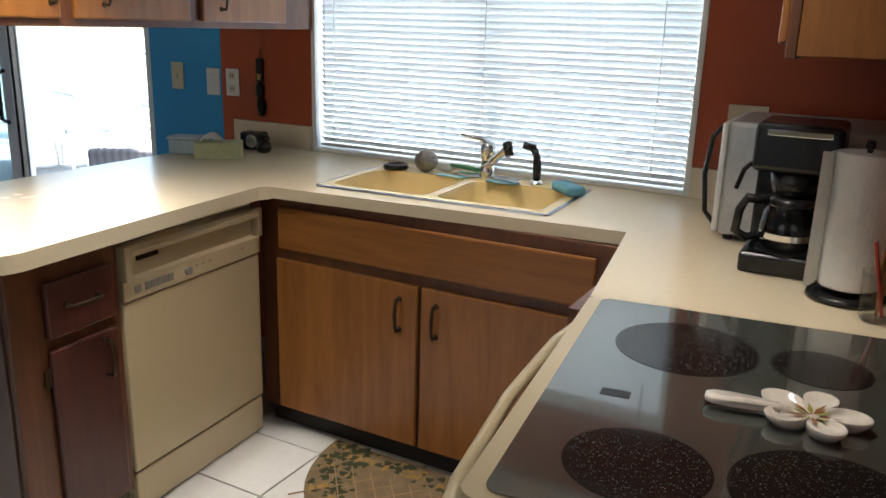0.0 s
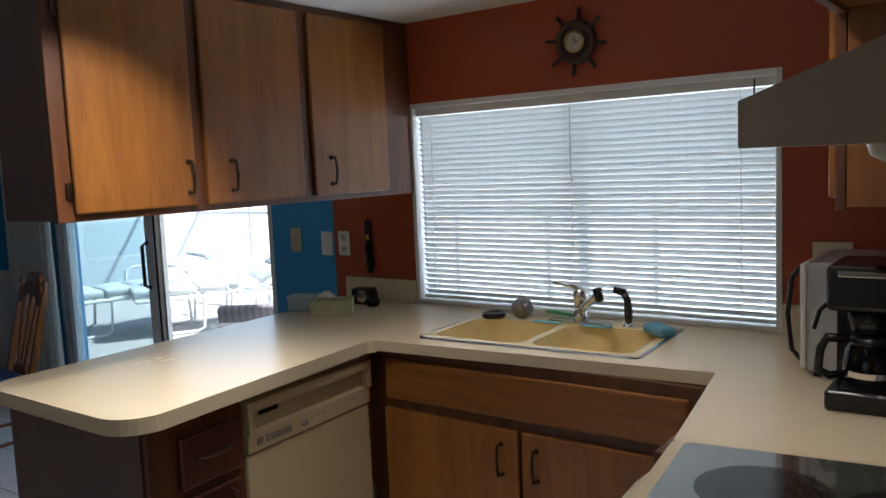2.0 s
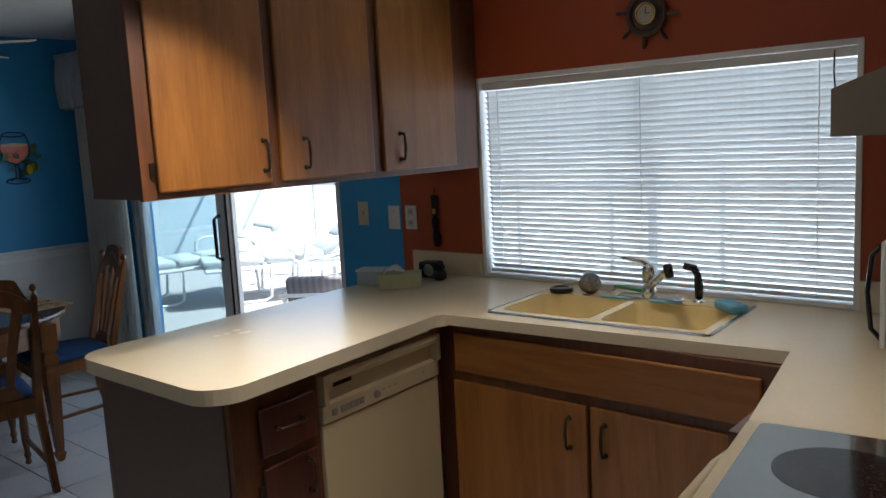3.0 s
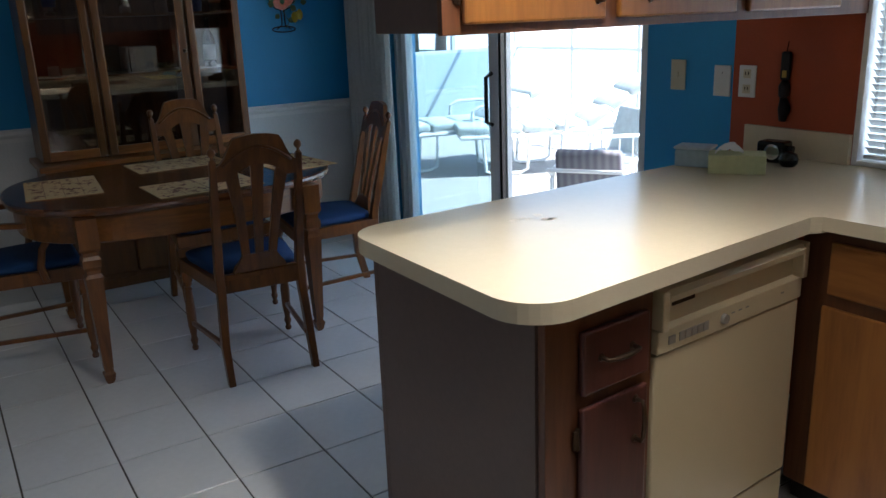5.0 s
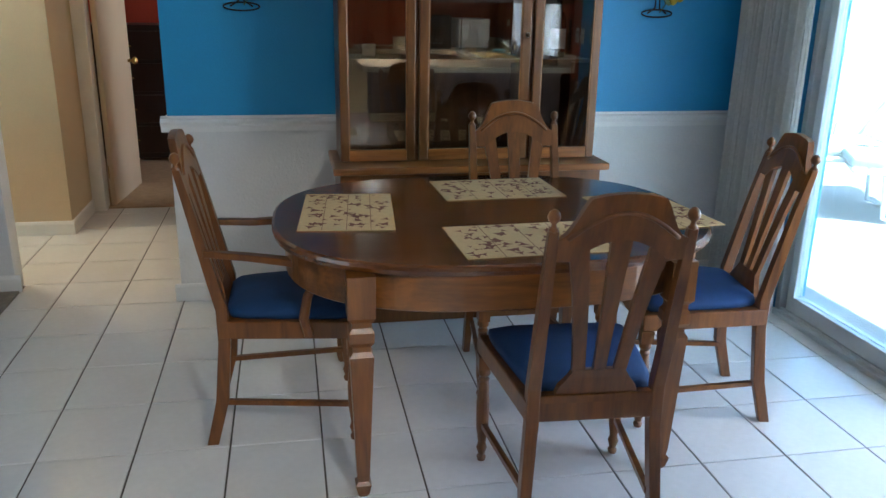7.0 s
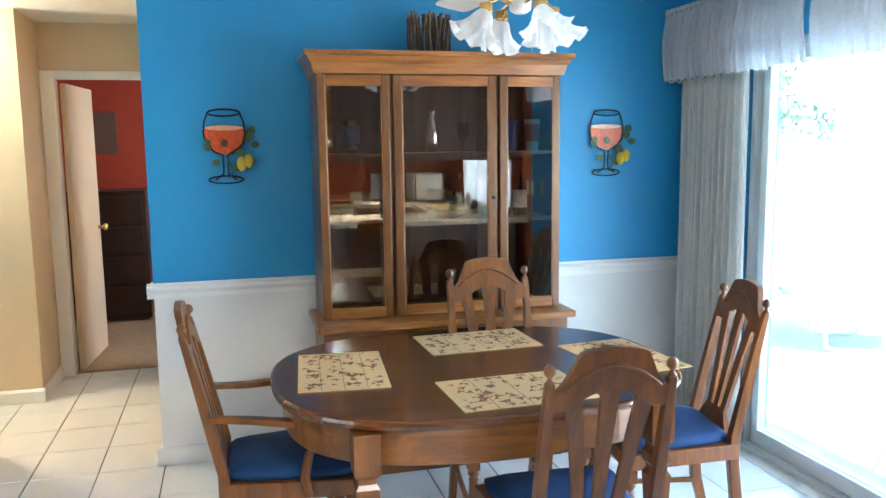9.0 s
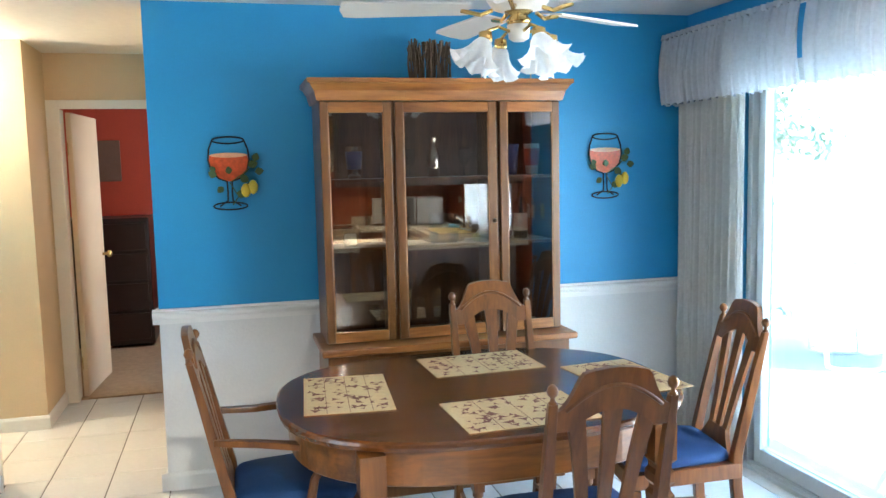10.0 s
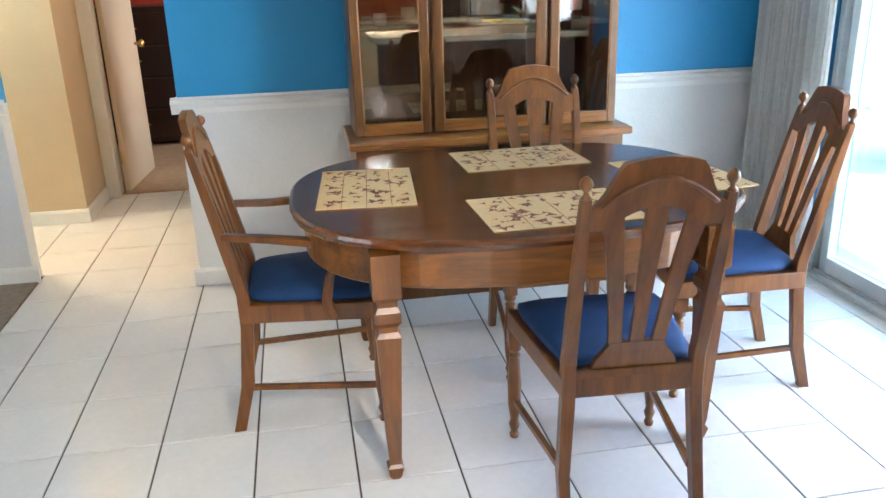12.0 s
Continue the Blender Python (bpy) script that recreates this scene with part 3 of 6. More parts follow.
tagged(part("worktop_stains", bm, MARK), "faint brown worn spots on the peninsula worktop", "stain", kind="structure")

# peninsula cabinets
pc = thing("peninsula_cabinet", "dark red-brown drawer and door cabinet at the end of the peninsula", "cabinet")
part("body", bx(-0.62, -0.022, -0.985, -0.665, 0.10, ZC - 0.04), M["oakframe"], pc)
part("face_frame", bx(-0.022, 0.0, -1.0, -0.662, 0.10, ZC - 0.04, 0.002), M["oakframe"], pc)
d = part("drawer_front", bx(0.001, 0.018, -0.905, -0.69, 0.655, 0.805, 0.006), M["darkfront"], pc, "dark red-brown drawer front")
pull(d, (0.018, -0.85, 0.735), (0.018, -0.75, 0.735), (1, 0, 0))
d = part("door", bx(0.001, 0.018, -0.905, -0.69, 0.13, 0.625, 0.006), M["darkfront"], pc, "dark red-brown cabinet door")
pull(d, (0.018, -0.735, 0.50), (0.018, -0.735, 0.60), (1, 0, 0))
hinge(d, (0.008, -0.91, 0.555), "y")
struct("end_panel", bx(-0.625, -0.024, -1.006, -0.987, 0.002, ZC - 0.04, 0.001), M["panel"], "dark brown laminate end panel of the peninsula", "panel")
struct("back_panel", bx(-0.645, -0.626, -1.006, YW - 0.06, 0.002, ZC - 0.04, 0.001), M["panel"], "dark brown back of the peninsula", "panel")
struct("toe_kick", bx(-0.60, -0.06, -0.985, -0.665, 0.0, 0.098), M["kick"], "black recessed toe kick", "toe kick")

PEN = Matrix.Translation((0.08, -0.05, 0)) @ Matrix.Rotation(radians(4), 4, "Z") @ Matrix.Translation((-0.05, 0.05, 0))
for o_ in [pc] + [bpy.data.objects[k] for k in ("end_panel", "back_panel", "toe_kick")]:
    o_.matrix_basis = PEN

# dishwasher
dwm = thing("dishwasher", "cream enamel dishwasher with a control strip, under the peninsula worktop", "dishwasher")
part("body", bx(-0.58, -0.03, -0.655, -0.045, 0.02, ZC - 0.045), M["bisque"], dwm)
dd = part("door", bx(-0.028, 0.004, -0.652, -0.046, 0.145, 0.672, 0.006, 3), M["bisque"], dwm)
cp = part("control_panel", bx(-0.028, 0.010, -0.652, -0.046, 0.676, 0.735, 0.004, 2), M["bisque"], dwm)
bm = bmesh.new()
prof = [(-0.028, 0.735), (0.010, 0.735), (-0.006, 0.742), (-0.008, 0.795), (0.022, 0.806), (0.026, 0.822), (0.014, 0.834), (-0.028, 0.836)]
prism(bm, prof, 0.560, lambda a, b, dd_: (a, -0.629 + dd_, b))
part("grip", bm, M["bisque"], dwm, "moulded grip along the top")
for a, b in ((-0.652, -0.630), (-0.068, -0.046)):
    part("grip_end", bx(-0.028, 0.024, a, b, 0.737, 0.836, 0.004), M["bisque"], dwm)
part("vent_slot", bx(-0.0075, -0.005, -0.585, -0.50, 0.780, 0.794), M["black"], dwm, "dark vent slot")
GRY = mat("grey_button_print", (0.22, 0.20, 0.17), 0.5)
for a, b, z0, z1 in ((-0.615, -0.59, 0.695, 0.716), (-0.575, -0.555, 0.694, 0.717), (-0.552, -0.532, 0.694, 0.717), (-0.529, -0.509, 0.694, 0.717), (-0.506, -0.486, 0.694, 0.717), (-0.483, -0.463, 0.694, 0.717)):
    part("button", bx(0.010, 0.013, a, b, z0, z1, 0.001), GRY, cp, "grey button")
part("dial", lathe(bmesh.new(), ((0.014, 0), (0.012, 0.01), (0.004, 0.011)), n=16), GRY, cp).matrix_basis = pose(0.010, -0.40, 0.705, 0, 90, 0)
for y in (-0.36, -0.33, -0.30, -0.14):
    part("print_mark", bx(0.010, 0.0108, y - 0.008, y + 0.006, 0.709, 0.713), GRY, cp)
part("lower_panel", bx(-0.028, 0.0, -0.650, -0.047, 0.01, 0.138, 0.005), M["bisque"], dwm)

dwm.matrix_basis = PEN

# sink base
sb = thing("sink_cabinet", "oak sink cabinet with false drawer front and two doors", "cabinet")
part("body", bx(0.0, XQ + 0.02, 0.022, 0.58, 0.10, ZC - 0.20), M["oakframe"], sb)
part("face_frame", bx(0.001, XQ + 0.02, 0.0, 0.021, 0.085, ZC - 0.039, 0.002), M["oakframe"], sb)
part("drawer_front", bx(0.092, 1.215, -0.018, -0.001, 0.690, 0.838, 0.006), M["oakh"], sb, "long oak false drawer front")
for x0, x1, hx in ((0.080, 0.648, 0.583), (0.662, 1.220, 0.717)):
    d = part("door", bx(x0, x1, -0.018, -0.001, 0.095, 0.655, 0.006), M["oak"], sb, "oak cabinet door")
    pull(d, (hx, -0.018, 0.50), (hx, -0.018, 0.603), (0, -1, 0))
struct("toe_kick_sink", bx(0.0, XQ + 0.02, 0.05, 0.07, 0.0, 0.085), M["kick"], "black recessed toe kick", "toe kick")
rc = thing("right_base_cabinet", "oak base cabinet between the sink and the range", "cabinet")
part("body", bx(XQ + 0.067, XR - 0.01, -0.530, 0.02, 0.10, ZC - 0.04), M["oakframe"], rc)
part("face_frame", bx(XQ + 0.045, XQ + 0.066, -0.530, -0.001, 0.09, ZC - 0.04), M["oakframe"], rc)
part("door", bx(XQ + 0.027, XQ + 0.044, -0.50, -0.06, 0.12, 0.80, 0.005), M["oak"], rc)

# sink
sk = thing("kitchen_sink", "bisque enamel double bowl drop-in sink with a steel rim", "sink")
bm = bmesh.new()


def rrect(x0, x1, y0, y1, r, z, n=6):
    o = []
    for cx, cy, a0 in ((x1 - r, y1 - r, 0), (x0 + r, y1 - r, 90), (x0 + r, y0 + r, 180), (x1 - r, y0 + r, 270)):
        for i in range(n + 1):
            a = radians(a0 + 90 * i / n)
            o.append((cx + r * math.cos(a), cy + r * math.sin(a), z))
    return o


def loft(bm, rings, last=True):
    R = [[bm.verts.new(p) for p in r] for r in rings]
    for a, b in zip(R, R[1:]):
        for j in range(len(a)):
            bm.faces.new((a[j], a[(j + 1) % len(a)], b[(j + 1) % len(b)], b[j]))
    if last:
        bm.faces.new(R[-1])
    return R


X0, X1, Y0, Y1 = 0.195, 1.017, 0.058, 0.535
zr = ZC + 0.006
part("steel_rim", bx(0, 0.001, 0, 0.001, 0, 0.001), M["chrome"], sk)
rm = bpy.data.objects[sk.children[0].name]
bm = bmesh.new()
loft(bm, (rrect(X0 - 0.004, X1 + 0.004, Y0 - 0.004, Y1 + 0.004, 0.03, ZC + 0.0005), rrect(X0 - 0.003, X1 + 0.003, Y0 - 0.003, Y1 + 0.003, 0.03, ZC + 0.005), rrect(X0 + 0.008, X1 - 0.008, Y0 + 0.008, Y1 - 0.008, 0.025, ZC + 0.006)), False)
bm.to_mesh(rm.data)
bm.free()
rm.data.materials.clear()
rm.data.materials.append(mat("brushed_steel_rim", (0.55, 0.58, 0.62), 0.25, metal=1.0, bump=0.0))
bm = bmesh.new()
mid = (X0 + X1) / 2
bowls = ((X0 + 0.035, mid - 0.015), (mid + 0.015, X1 - 0.035))
yb0, yb1 = Y0 + 0.035, Y1 - 0.095
for x0, x1 in bowls:
    loft(bm, (rrect(x0, x1, yb0, yb1, 0.05, zr), rrect(x0 + 0.006, x1 - 0.006, yb0 + 0.006, yb1 - 0.006, 0.05, zr - 0.012), rrect(x0 + 0.014, x1 - 0.014, yb0 + 0.014, yb1 - 0.014, 0.05, ZC - 0.15), rrect(x0 + 0.04, x1 - 0.04, yb0 + 0.04, yb1 - 0.04, 0.05, ZC - 0.17)))
part("bowl", bm, M["sink"], sk, "two cream bowls", smooth=True)
bm = bmesh.new()
x_ = [X0 + 0.008, bowls[0][0], bowls[0][1], bowls[1][0], bowls[1][1], X1 - 0.008]
for a, b, c_, e in ((x_[0], x_[5], Y0 + 0.008, yb0 + 0.002), (x_[0], x_[5], yb1 - 0.002, Y1 - 0.008), (x_[0], x_[1] + 0.002, yb0 + 0.002, yb1 - 0.002), (x_[2] - 0.002, x_[3] + 0.002, yb0 + 0.002, yb1 - 0.002), (x_[4] - 0.002, x_[5], yb0 + 0.002, yb1 - 0.002)):
    box(bm, a, b, c_, e, zr - 0.008, zr)
for x0, x1 in bowls:
    for cx, cy, sx, sy in ((x0, yb0, 1, 1), (x1, yb0, -1, 1), (x0, yb1, 1, -1), (x1, yb1, -1, -1)):
        v = [bm.verts.new((cx, cy, zr))] + [bm.verts.new((cx + sx * (0.05 - 0.05 * math.cos(radians(a))), cy + sy * (0.05 - 0.05 * math.sin(radians(a))), zr)) for a in range(0, 91, 15)]
        bm.faces.new(v)
part("deck", bm, M["sink"], sk, "cream enamel deck")
for x0, x1 in bowls:
    part("drain", lathe(bmesh.new(), ((0.04, 0), (0.042, 0.003), (0.02, 0.004)), ((x0 + x1) / 2, (yb0 + yb1) / 2, ZC - 0.169), 20), M["chrome"], sk, "steel drain")

sk.matrix_basis = Matrix.Translation((0.606, 0.29, 0)) @ Matrix.Rotation(radians(3.0), 4, "Z") @ Matrix.Translation((-0.606, -0.29, 0))
fx, fy = 0.630, 0.490
fc = thing("kitchen_faucet", "chrome single lever faucet on the sink deck", "faucet", (fx, fy, zr))
part("base_plate", bx(-0.125, 0.125, -0.028, 0.028, 0, 0.010, 0.008, 3), M["chrome"], fc)
part("body", lathe(bmesh.new(), ((0.03, 0.008), (0.028, 0.03), (0.023, 0.05), (0.024, 0.085), (0.027, 0.09), (0.027, 0.115), (0.018, 0.13), (0.004, 0.134)), n=20), M["chrome"], fc, smooth=True)
part("spout", tube(bmesh.new(), ((0.0, -0.01, 0.050), (0.055, -0.055, 0.082), (0.105, -0.095, 0.118), (0.130, -0.115, 0.135)), [0.019, 0.015, 0.014, 0.013], 12), M["chrome"], fc, "chrome spout", smooth=True)
part("aerator", tube(bmesh.new(), ((0.122, -0.110, 0.150), (0.140, -0.125, 0.112)), [0.017, 0.015], 12), M["black"], fc, "black spout tip", smooth=True)
part("lever", tube(bmesh.new(), ((0.0, 0.0, 0.128), (-0.03, -0.02, 0.142), (-0.085, -0.05, 0.155)), [0.010, 0.008, 0.005], 8), M["chrome"], fc, "chrome lever", smooth=True)
sp = thing("sink_sprayer", "black side sprayer standing on the sink deck", "sprayer", (0.822, 0.486, zr))
part("base", lathe(bmesh.new(), ((0.024, 0), (0.022, 0.008), (0.014, 0.018)), n=16), M["chrome"], sp, smooth=True)
part("body", tube(bmesh.new(), ((0, 0, 0.015), (0, 0, 0.06), (-0.003, -0.002, 0.10), (-0.012, -0.006, 0.122)), [0.013, 0.016, 0.013, 0.013], 12), M["black"], sp, smooth=True)
part("nozzle", tube(bmesh.new(), ((-0.008, -0.002, 0.124), (-0.048, -0.02, 0.137)), [0.014, 0.012], 10), M["black"], sp, smooth=True)
st = thing("sink_stopper", "round black rubber sink stopper on the sink's edge", "stopper", (0.272, 0.448, zr))
part("disc", lathe(bmesh.new(), ((0.044, 0), (0.048, 0.006), (0.046, 0.018), (0.034, 0.022), (0.030, 0.017)), n=24), M["black"], st, smooth=True)
gb = thing("scourer_ball", "round grey steel scourer on the sink's back edge", "scourer", (0.385, 0.478, zr + 0.04))
part("mesh_ball", lathe(bmesh.new(), [(0.043 * math.sin(a) + 0.001, -0.04 * math.cos(a)) for a in [i * math.pi / 12 for i in range(13)]], n=24), mat("scourer_steel", (0.22, 0.21, 0.20), 0.35, metal=0.8, var=0.5, scale=60, fine=160, bump=1.0), gb, smooth=True)
br = thing("dish_brush", "green and white dish brush lying behind the sink", "brush", (0.50, 0.555, ZC + 0.012))
part("handle", tube(bmesh.new(), ((-0.08, 0.02, 0.01), (0.0, 0.005, 0.012), (0.10, -0.01, 0.004)), [0.006, 0.008, 0.009], 8), mat("green_plastic", (0.10, 0.36, 0.16), 0.4), br, smooth=True)
part("bristles", bx(-0.12, -0.06, 0.0, 0.03, -0.01, 0.018, 0.005), M["white"], br)
sg = thing("sponge", "blue oval dish sponge on the sink's corner", "sponge", (0.965, 0.415, zr), -40)
part("body", bx(-0.065, 0.065, -0.033, 0.033, 0.0, 0.034, 0.013, 3), mat("blue_sponge", (0.14, 0.36, 0.50), 0.9, var=0.15, scale=40, fine=160, bump=0.9), sg)
for i, x in enumerate((0.515, 0.715)):
    cl = thing("blue_cloth", "folded pale blue cloth strip on the sink deck", "cloth", (x, 0.44, zr + 0.001), group="blue cloths")
    part("cloth", bx(-0.06, 0.06, -0.016, 0.016, 0, 0.005, 0.002), mat("pale_blue_cloth", (0.25, 0.50, 0.62), 0.9, bump=0.4), cl)

# peninsula uppers
UX, UB = -0.25, -0.565
uc = thing("upper_cabinet", "oak wall cabinet with three doors hanging over the peninsula", "wall cabinet")
part("body", bx(UB, UX - 0.021, -0.995, 0.50, 1.415, ZK - 0.002), M["panel"], uc, "dark brown laminate sides")
part("face_frame", bx(UX - 0.02, UX, -1.0, 0.52, 1.41, ZK - 0.002, 0.002), M["oakframe"], uc)
part("filler", bx(UB, UX - 0.003, 0.502, YW - 0.001, 1.41, ZK - 0.002), M["oakframe"], uc)
for y0, y1, hy, hl_ in ((-0.952, -0.533, -0.562, True), (-0.487, -0.043, -0.385, False), (0.011, 0.448, 0.10, False)):
    d = part("door", bx(UX + 0.001, UX + 0.019, y0, y1, 1.432, ZK - 0.03, 0.006), M["oak"], uc, "oak slab door")
    pull(d, (UX + 0.019, hy, 1.475), (UX + 0.019, hy, 1.575), (1, 0, 0))
    if hl_:
        hinge(d, (UX + 0.006, y0 - 0.006, 1.50), "y")
        hinge(d, (UX + 0.006, y0 - 0.006, 2.02), "y")

# right wall: corner cabinet, hood and its cabinet
CX = 1.67
ru = thing("corner_wall_cabinet", "oak wall cabinet beside the window above the coffee maker", "wall cabinet")
part("body", bx(CX + 0.02, XR - 0.002, -0.43, YW - 0.002, 1.41, ZK - 0.002, 0.002), M["oak"], ru)
part("face_frame", bx(CX, CX + 0.019, -0.43, YW - 0.002, 1.405, ZK - 0.002, 0.002), M["oakframe"], ru)
for y0, y1, hy in ((-0.405, 0.10, 0.05), (0.13, 0.61, 0.18)):
    d = part("door", bx(CX - 0.019, CX - 0.001, y0, y1, 1.43, ZK - 0.03, 0.006), M["oak"], ru, "oak slab door")
    pull(d, (CX - 0.019, hy, 1.475), (CX - 0.019, hy, 1.575), (-1, 0, 0))
hc = thing("hood_cabinet", "oak wall cabinet over the range hood", "wall cabinet")
part("body", bx(CX + 0.02, XR - 0.002, -1.30, -0.432, 1.80, ZK - 0.002), M["oak"], hc)
part("face_frame", bx(CX, CX + 0.019, -1.30, -0.432, 1.79, ZK - 0.002, 0.002), M["oakframe"], hc)
for y0, y1 in ((-1.27, -0.875), (-0.86, -0.46)):
    part("door", bx(CX - 0.019, CX - 0.001, y0, y1, 1.82, ZK - 0.03, 0.006), M["oak"], hc)
hd = thing("range_hood", "cream enamel range hood with a sloped front and a light", "range hood")
HF = 1.712
bm = prism(bmesh.new(), ((HF, 1.535), (HF, 1.590), (HF + 0.123, 1.636), (HF + 0.30, 1.705), (HF + 0.303, 1.79), (XR - 0.003, 1.79), (XR - 0.003, 1.535)), 0.70, lambda a, b, d_: (a, -1.22 + d_, b))
bevel(bm, 0.006, 2)
part("shell", bm, M["hood"], hd)
part("lamp_lens", lathe(bmesh.new(), ((0.0, -0.03), (0.03, -0.028), (0.055, -0.015), (0.06, 0.0)), (1.87, -0.98, 1.534), 20, cap=False), M["white"], hd, "white lamp lens", smooth=True)

# range
rg = thing("electric_range", "cream electric range with a black glass cooktop and four burners", "range")
RX0, RX1, RY0, RY1 = 1.345, 1.930, -1.345, -0.538
part("body", bx(RX0 + 0.02, RX1 + 0.01, RY0 + 0.01, RY1 - 0.01, 0.08, 0.885), M["bisque"], rg)
bm = bmesh.new()
loft(bm, (rrect(RX0 - 0.012, RX1 + 0.02, RY0, RY1, 0.03, 0.882), rrect(RX0 - 0.015, RX1 + 0.022, RY0 - 0.002, RY1 + 0.002, 0.03, 0.905), rrect(RX0 - 0.010, RX1 + 0.02, RY0 + 0.002, RY1 - 0.002, 0.028, 0.918)))
part("top_rim", bm, M["bisque"], rg, "cream enamel rim", smooth=False)
bm = bmesh.new()
loft(bm, (rrect(RX0 + 0.018, RX1 - 0.006, RY0 + 0.02, RY1 - 0.02, 0.02, 0.9185), rrect(RX0 + 0.018, RX1 - 0.006, RY0 + 0.02, RY1 - 0.02, 0.02, 0.921)))
part("glass_top", bm, M["cooktop"], rg, "black ceramic glass")
part("backguard", bx(RX1 - 0.002, RX1 + 0.02, RY0 + 0.01, RY1 - 0.01, 0.90, 0.93, 0.008), M["bisque"], rg)
SPK = mat("burner_speckle", (0.055, 0.05, 0.048), 0.18, var=0.9, scale=160, fine=420, bump=0.0)
BRG = mat("burner_dark_ring", (0.014, 0.012, 0.012), 0.12, var=0.3, bump=0.0)
for x, y, r in ((1.545, -0.761, 0.12), (1.761, -0.762, 0.078), (1.524, -1.191, 0.094), (1.747, -1.18, 0.115)):
    bm = bmesh.new()
    bm.faces.new([bm.verts.new((x + r * math.cos(i * math.pi / 24), y + r * math.sin(i * math.pi / 24), 0.9216)) for i in range(48)])
    b = part("burner", bm, BRG, rg, "round speckled burner zone")
    rr = random.Random(int(x * 100))
    bm = bmesh.new()
    for i in range(int(9000 * r * r * 8)):
        a, q = rr.uniform(0, 6.283), math.sqrt(rr.random()) * (r - 0.004)
        px, py, h = x + q * math.cos(a), y + q * math.sin(a), rr.uniform(0.0004, 0.0009)
        bm.faces.new([bm.verts.new((px + u * h, py + w * h, 0.9220)) for u, w in ((-1, -1), (1, -1), (1, 1), (-1, 1))])
    part("speckles", bm, mat("grey_speckle", (0.085, 0.075, 0.07), 0.3, bump=0), b, kind="stuff")
part("indicator", bx(1.442, 1.486, -1.007, -0.983, 0.9212, 0.9216), M["black"], rg)
part("oven_door", bx(RX0 - 0.012, RX0 + 0.018, RY0 + 0.012, RY1 - 0.012, 0.22, 0.865, 0.008), M["bisque"], rg)
part("drawer_panel", bx(RX0 - 0.008, RX0 + 0.018, RY0 + 0.012, RY1 - 0.012, 0.09, 0.21, 0.006), M["bisque"], rg)
bm = tube(bmesh.new(), ((RX0 - 0.012, RY1 - 0.030, 0.83), (RX0 - 0.035, RY1 - 0.035, 0.85), (RX0 - 0.050, RY1 - 0.13, 0.855), (RX0 - 0.062, (RY0 + RY1) / 2, 0.855), (RX0 - 0.050, RY0 + 0.13, 0.855), (RX0 - 0.035, RY0 + 0.035, 0.85), (RX0 - 0.012, RY0 + 0.030, 0.83)), [0.014, 0.013, 0.011, 0.011, 0.011, 0.013, 0.014], 12)
part("oven_handle", bm, M["bisque"], rg, "curved cream oven handle", smooth=True)

rg.matrix_basis = Matrix.Translation((1.384, -0.543, 0)) @ Matrix.Rotation(radians(7.5), 4, "Z") @ Matrix.Translation((-1.345, 0.538, 0))

# spoon rest
sr = thing("spoon_rest", "white ceramic flower-shaped spoon rest with painted petals", "spoon rest", (1.828, -0.920, 0.9225), 8)
sr.scale = (0.93, 0.93, 0.93)
CER = mat("glazed_white_ceramic", (0.74, 0.68, 0.60), 0.15, var=0.12, scale=18, fine=70, bump=0.0, coat=0.5)
pts = []
for i in range(80):
    a = 2 * math.pi * i / 80
    r = 0.030 + (0.050 + 0.004 * math.cos(a * 2 + 1)) * abs(math.cos(2.5 * a)) ** 0.62
    pts.append((r * math.cos(a) , r * math.sin(a)))
bm = bmesh.new()
R = [[bm.verts.new((p[0] * s, p[1] * s, z)) for p in pts] for s, z in ((0.86, 0.0), (1.0, 0.012), (1.02, 0.018), (0.97, 0.018), (0.8, 0.010), (0.4, 0.007), (0.12, 0.007))]
for a, b in zip(R, R[1:]):
    for j in range(80):
        bm.faces.new((a[j], a[(j + 1) % 80], b[(j + 1) % 80], b[j]))
bm.faces.new(R[0][::-1]), bm.faces.new(R[-1])
part("flower_dish", bm, CER, sr, smooth=True)
bm = bmesh.new()
hp = [(-0.045, -0.014), (-0.085, -0.012), (-0.12, -0.018), (-0.145, -0.020), (-0.157, -0.010), (-0.157, 0.010), (-0.145, 0.020), (-0.12, 0.018), (-0.085, 0.012), (-0.045, 0.014)]
prism(bm, hp, 0.010, lambda a, b, d_: (a, b, 0.007 + d_))
bevel(bm, 0.004, 2)
part("handle_rest", bm, CER, sr, smooth=True)
PET = mat("painted_petal_brown", (0.28, 0.13, 0.05), 0.25)
PEG = mat("painted_petal_green", (0.30, 0.28, 0.08), 0.25)
for i in range(10):
    a = 2 * math.pi * (i + 0.5) / 10 + 0.1
    L = 0.045 if i % 2 else 0.034
    bm = bmesh.new()
    v = [bm.verts.new((math.cos(a) * u - math.sin(a) * w, math.sin(a) * u + math.cos(a) * w, z)) for u, w, z in ((0.006, 0, 0.0085), (L * 0.45, 0.0045, 0.0105), (L, 0, 0.0135), (L * 0.45, -0.0045, 0.0105))]
    bm.faces.new(v)
    part("painted_line", bm, PET if i % 2 else PEG, sr)

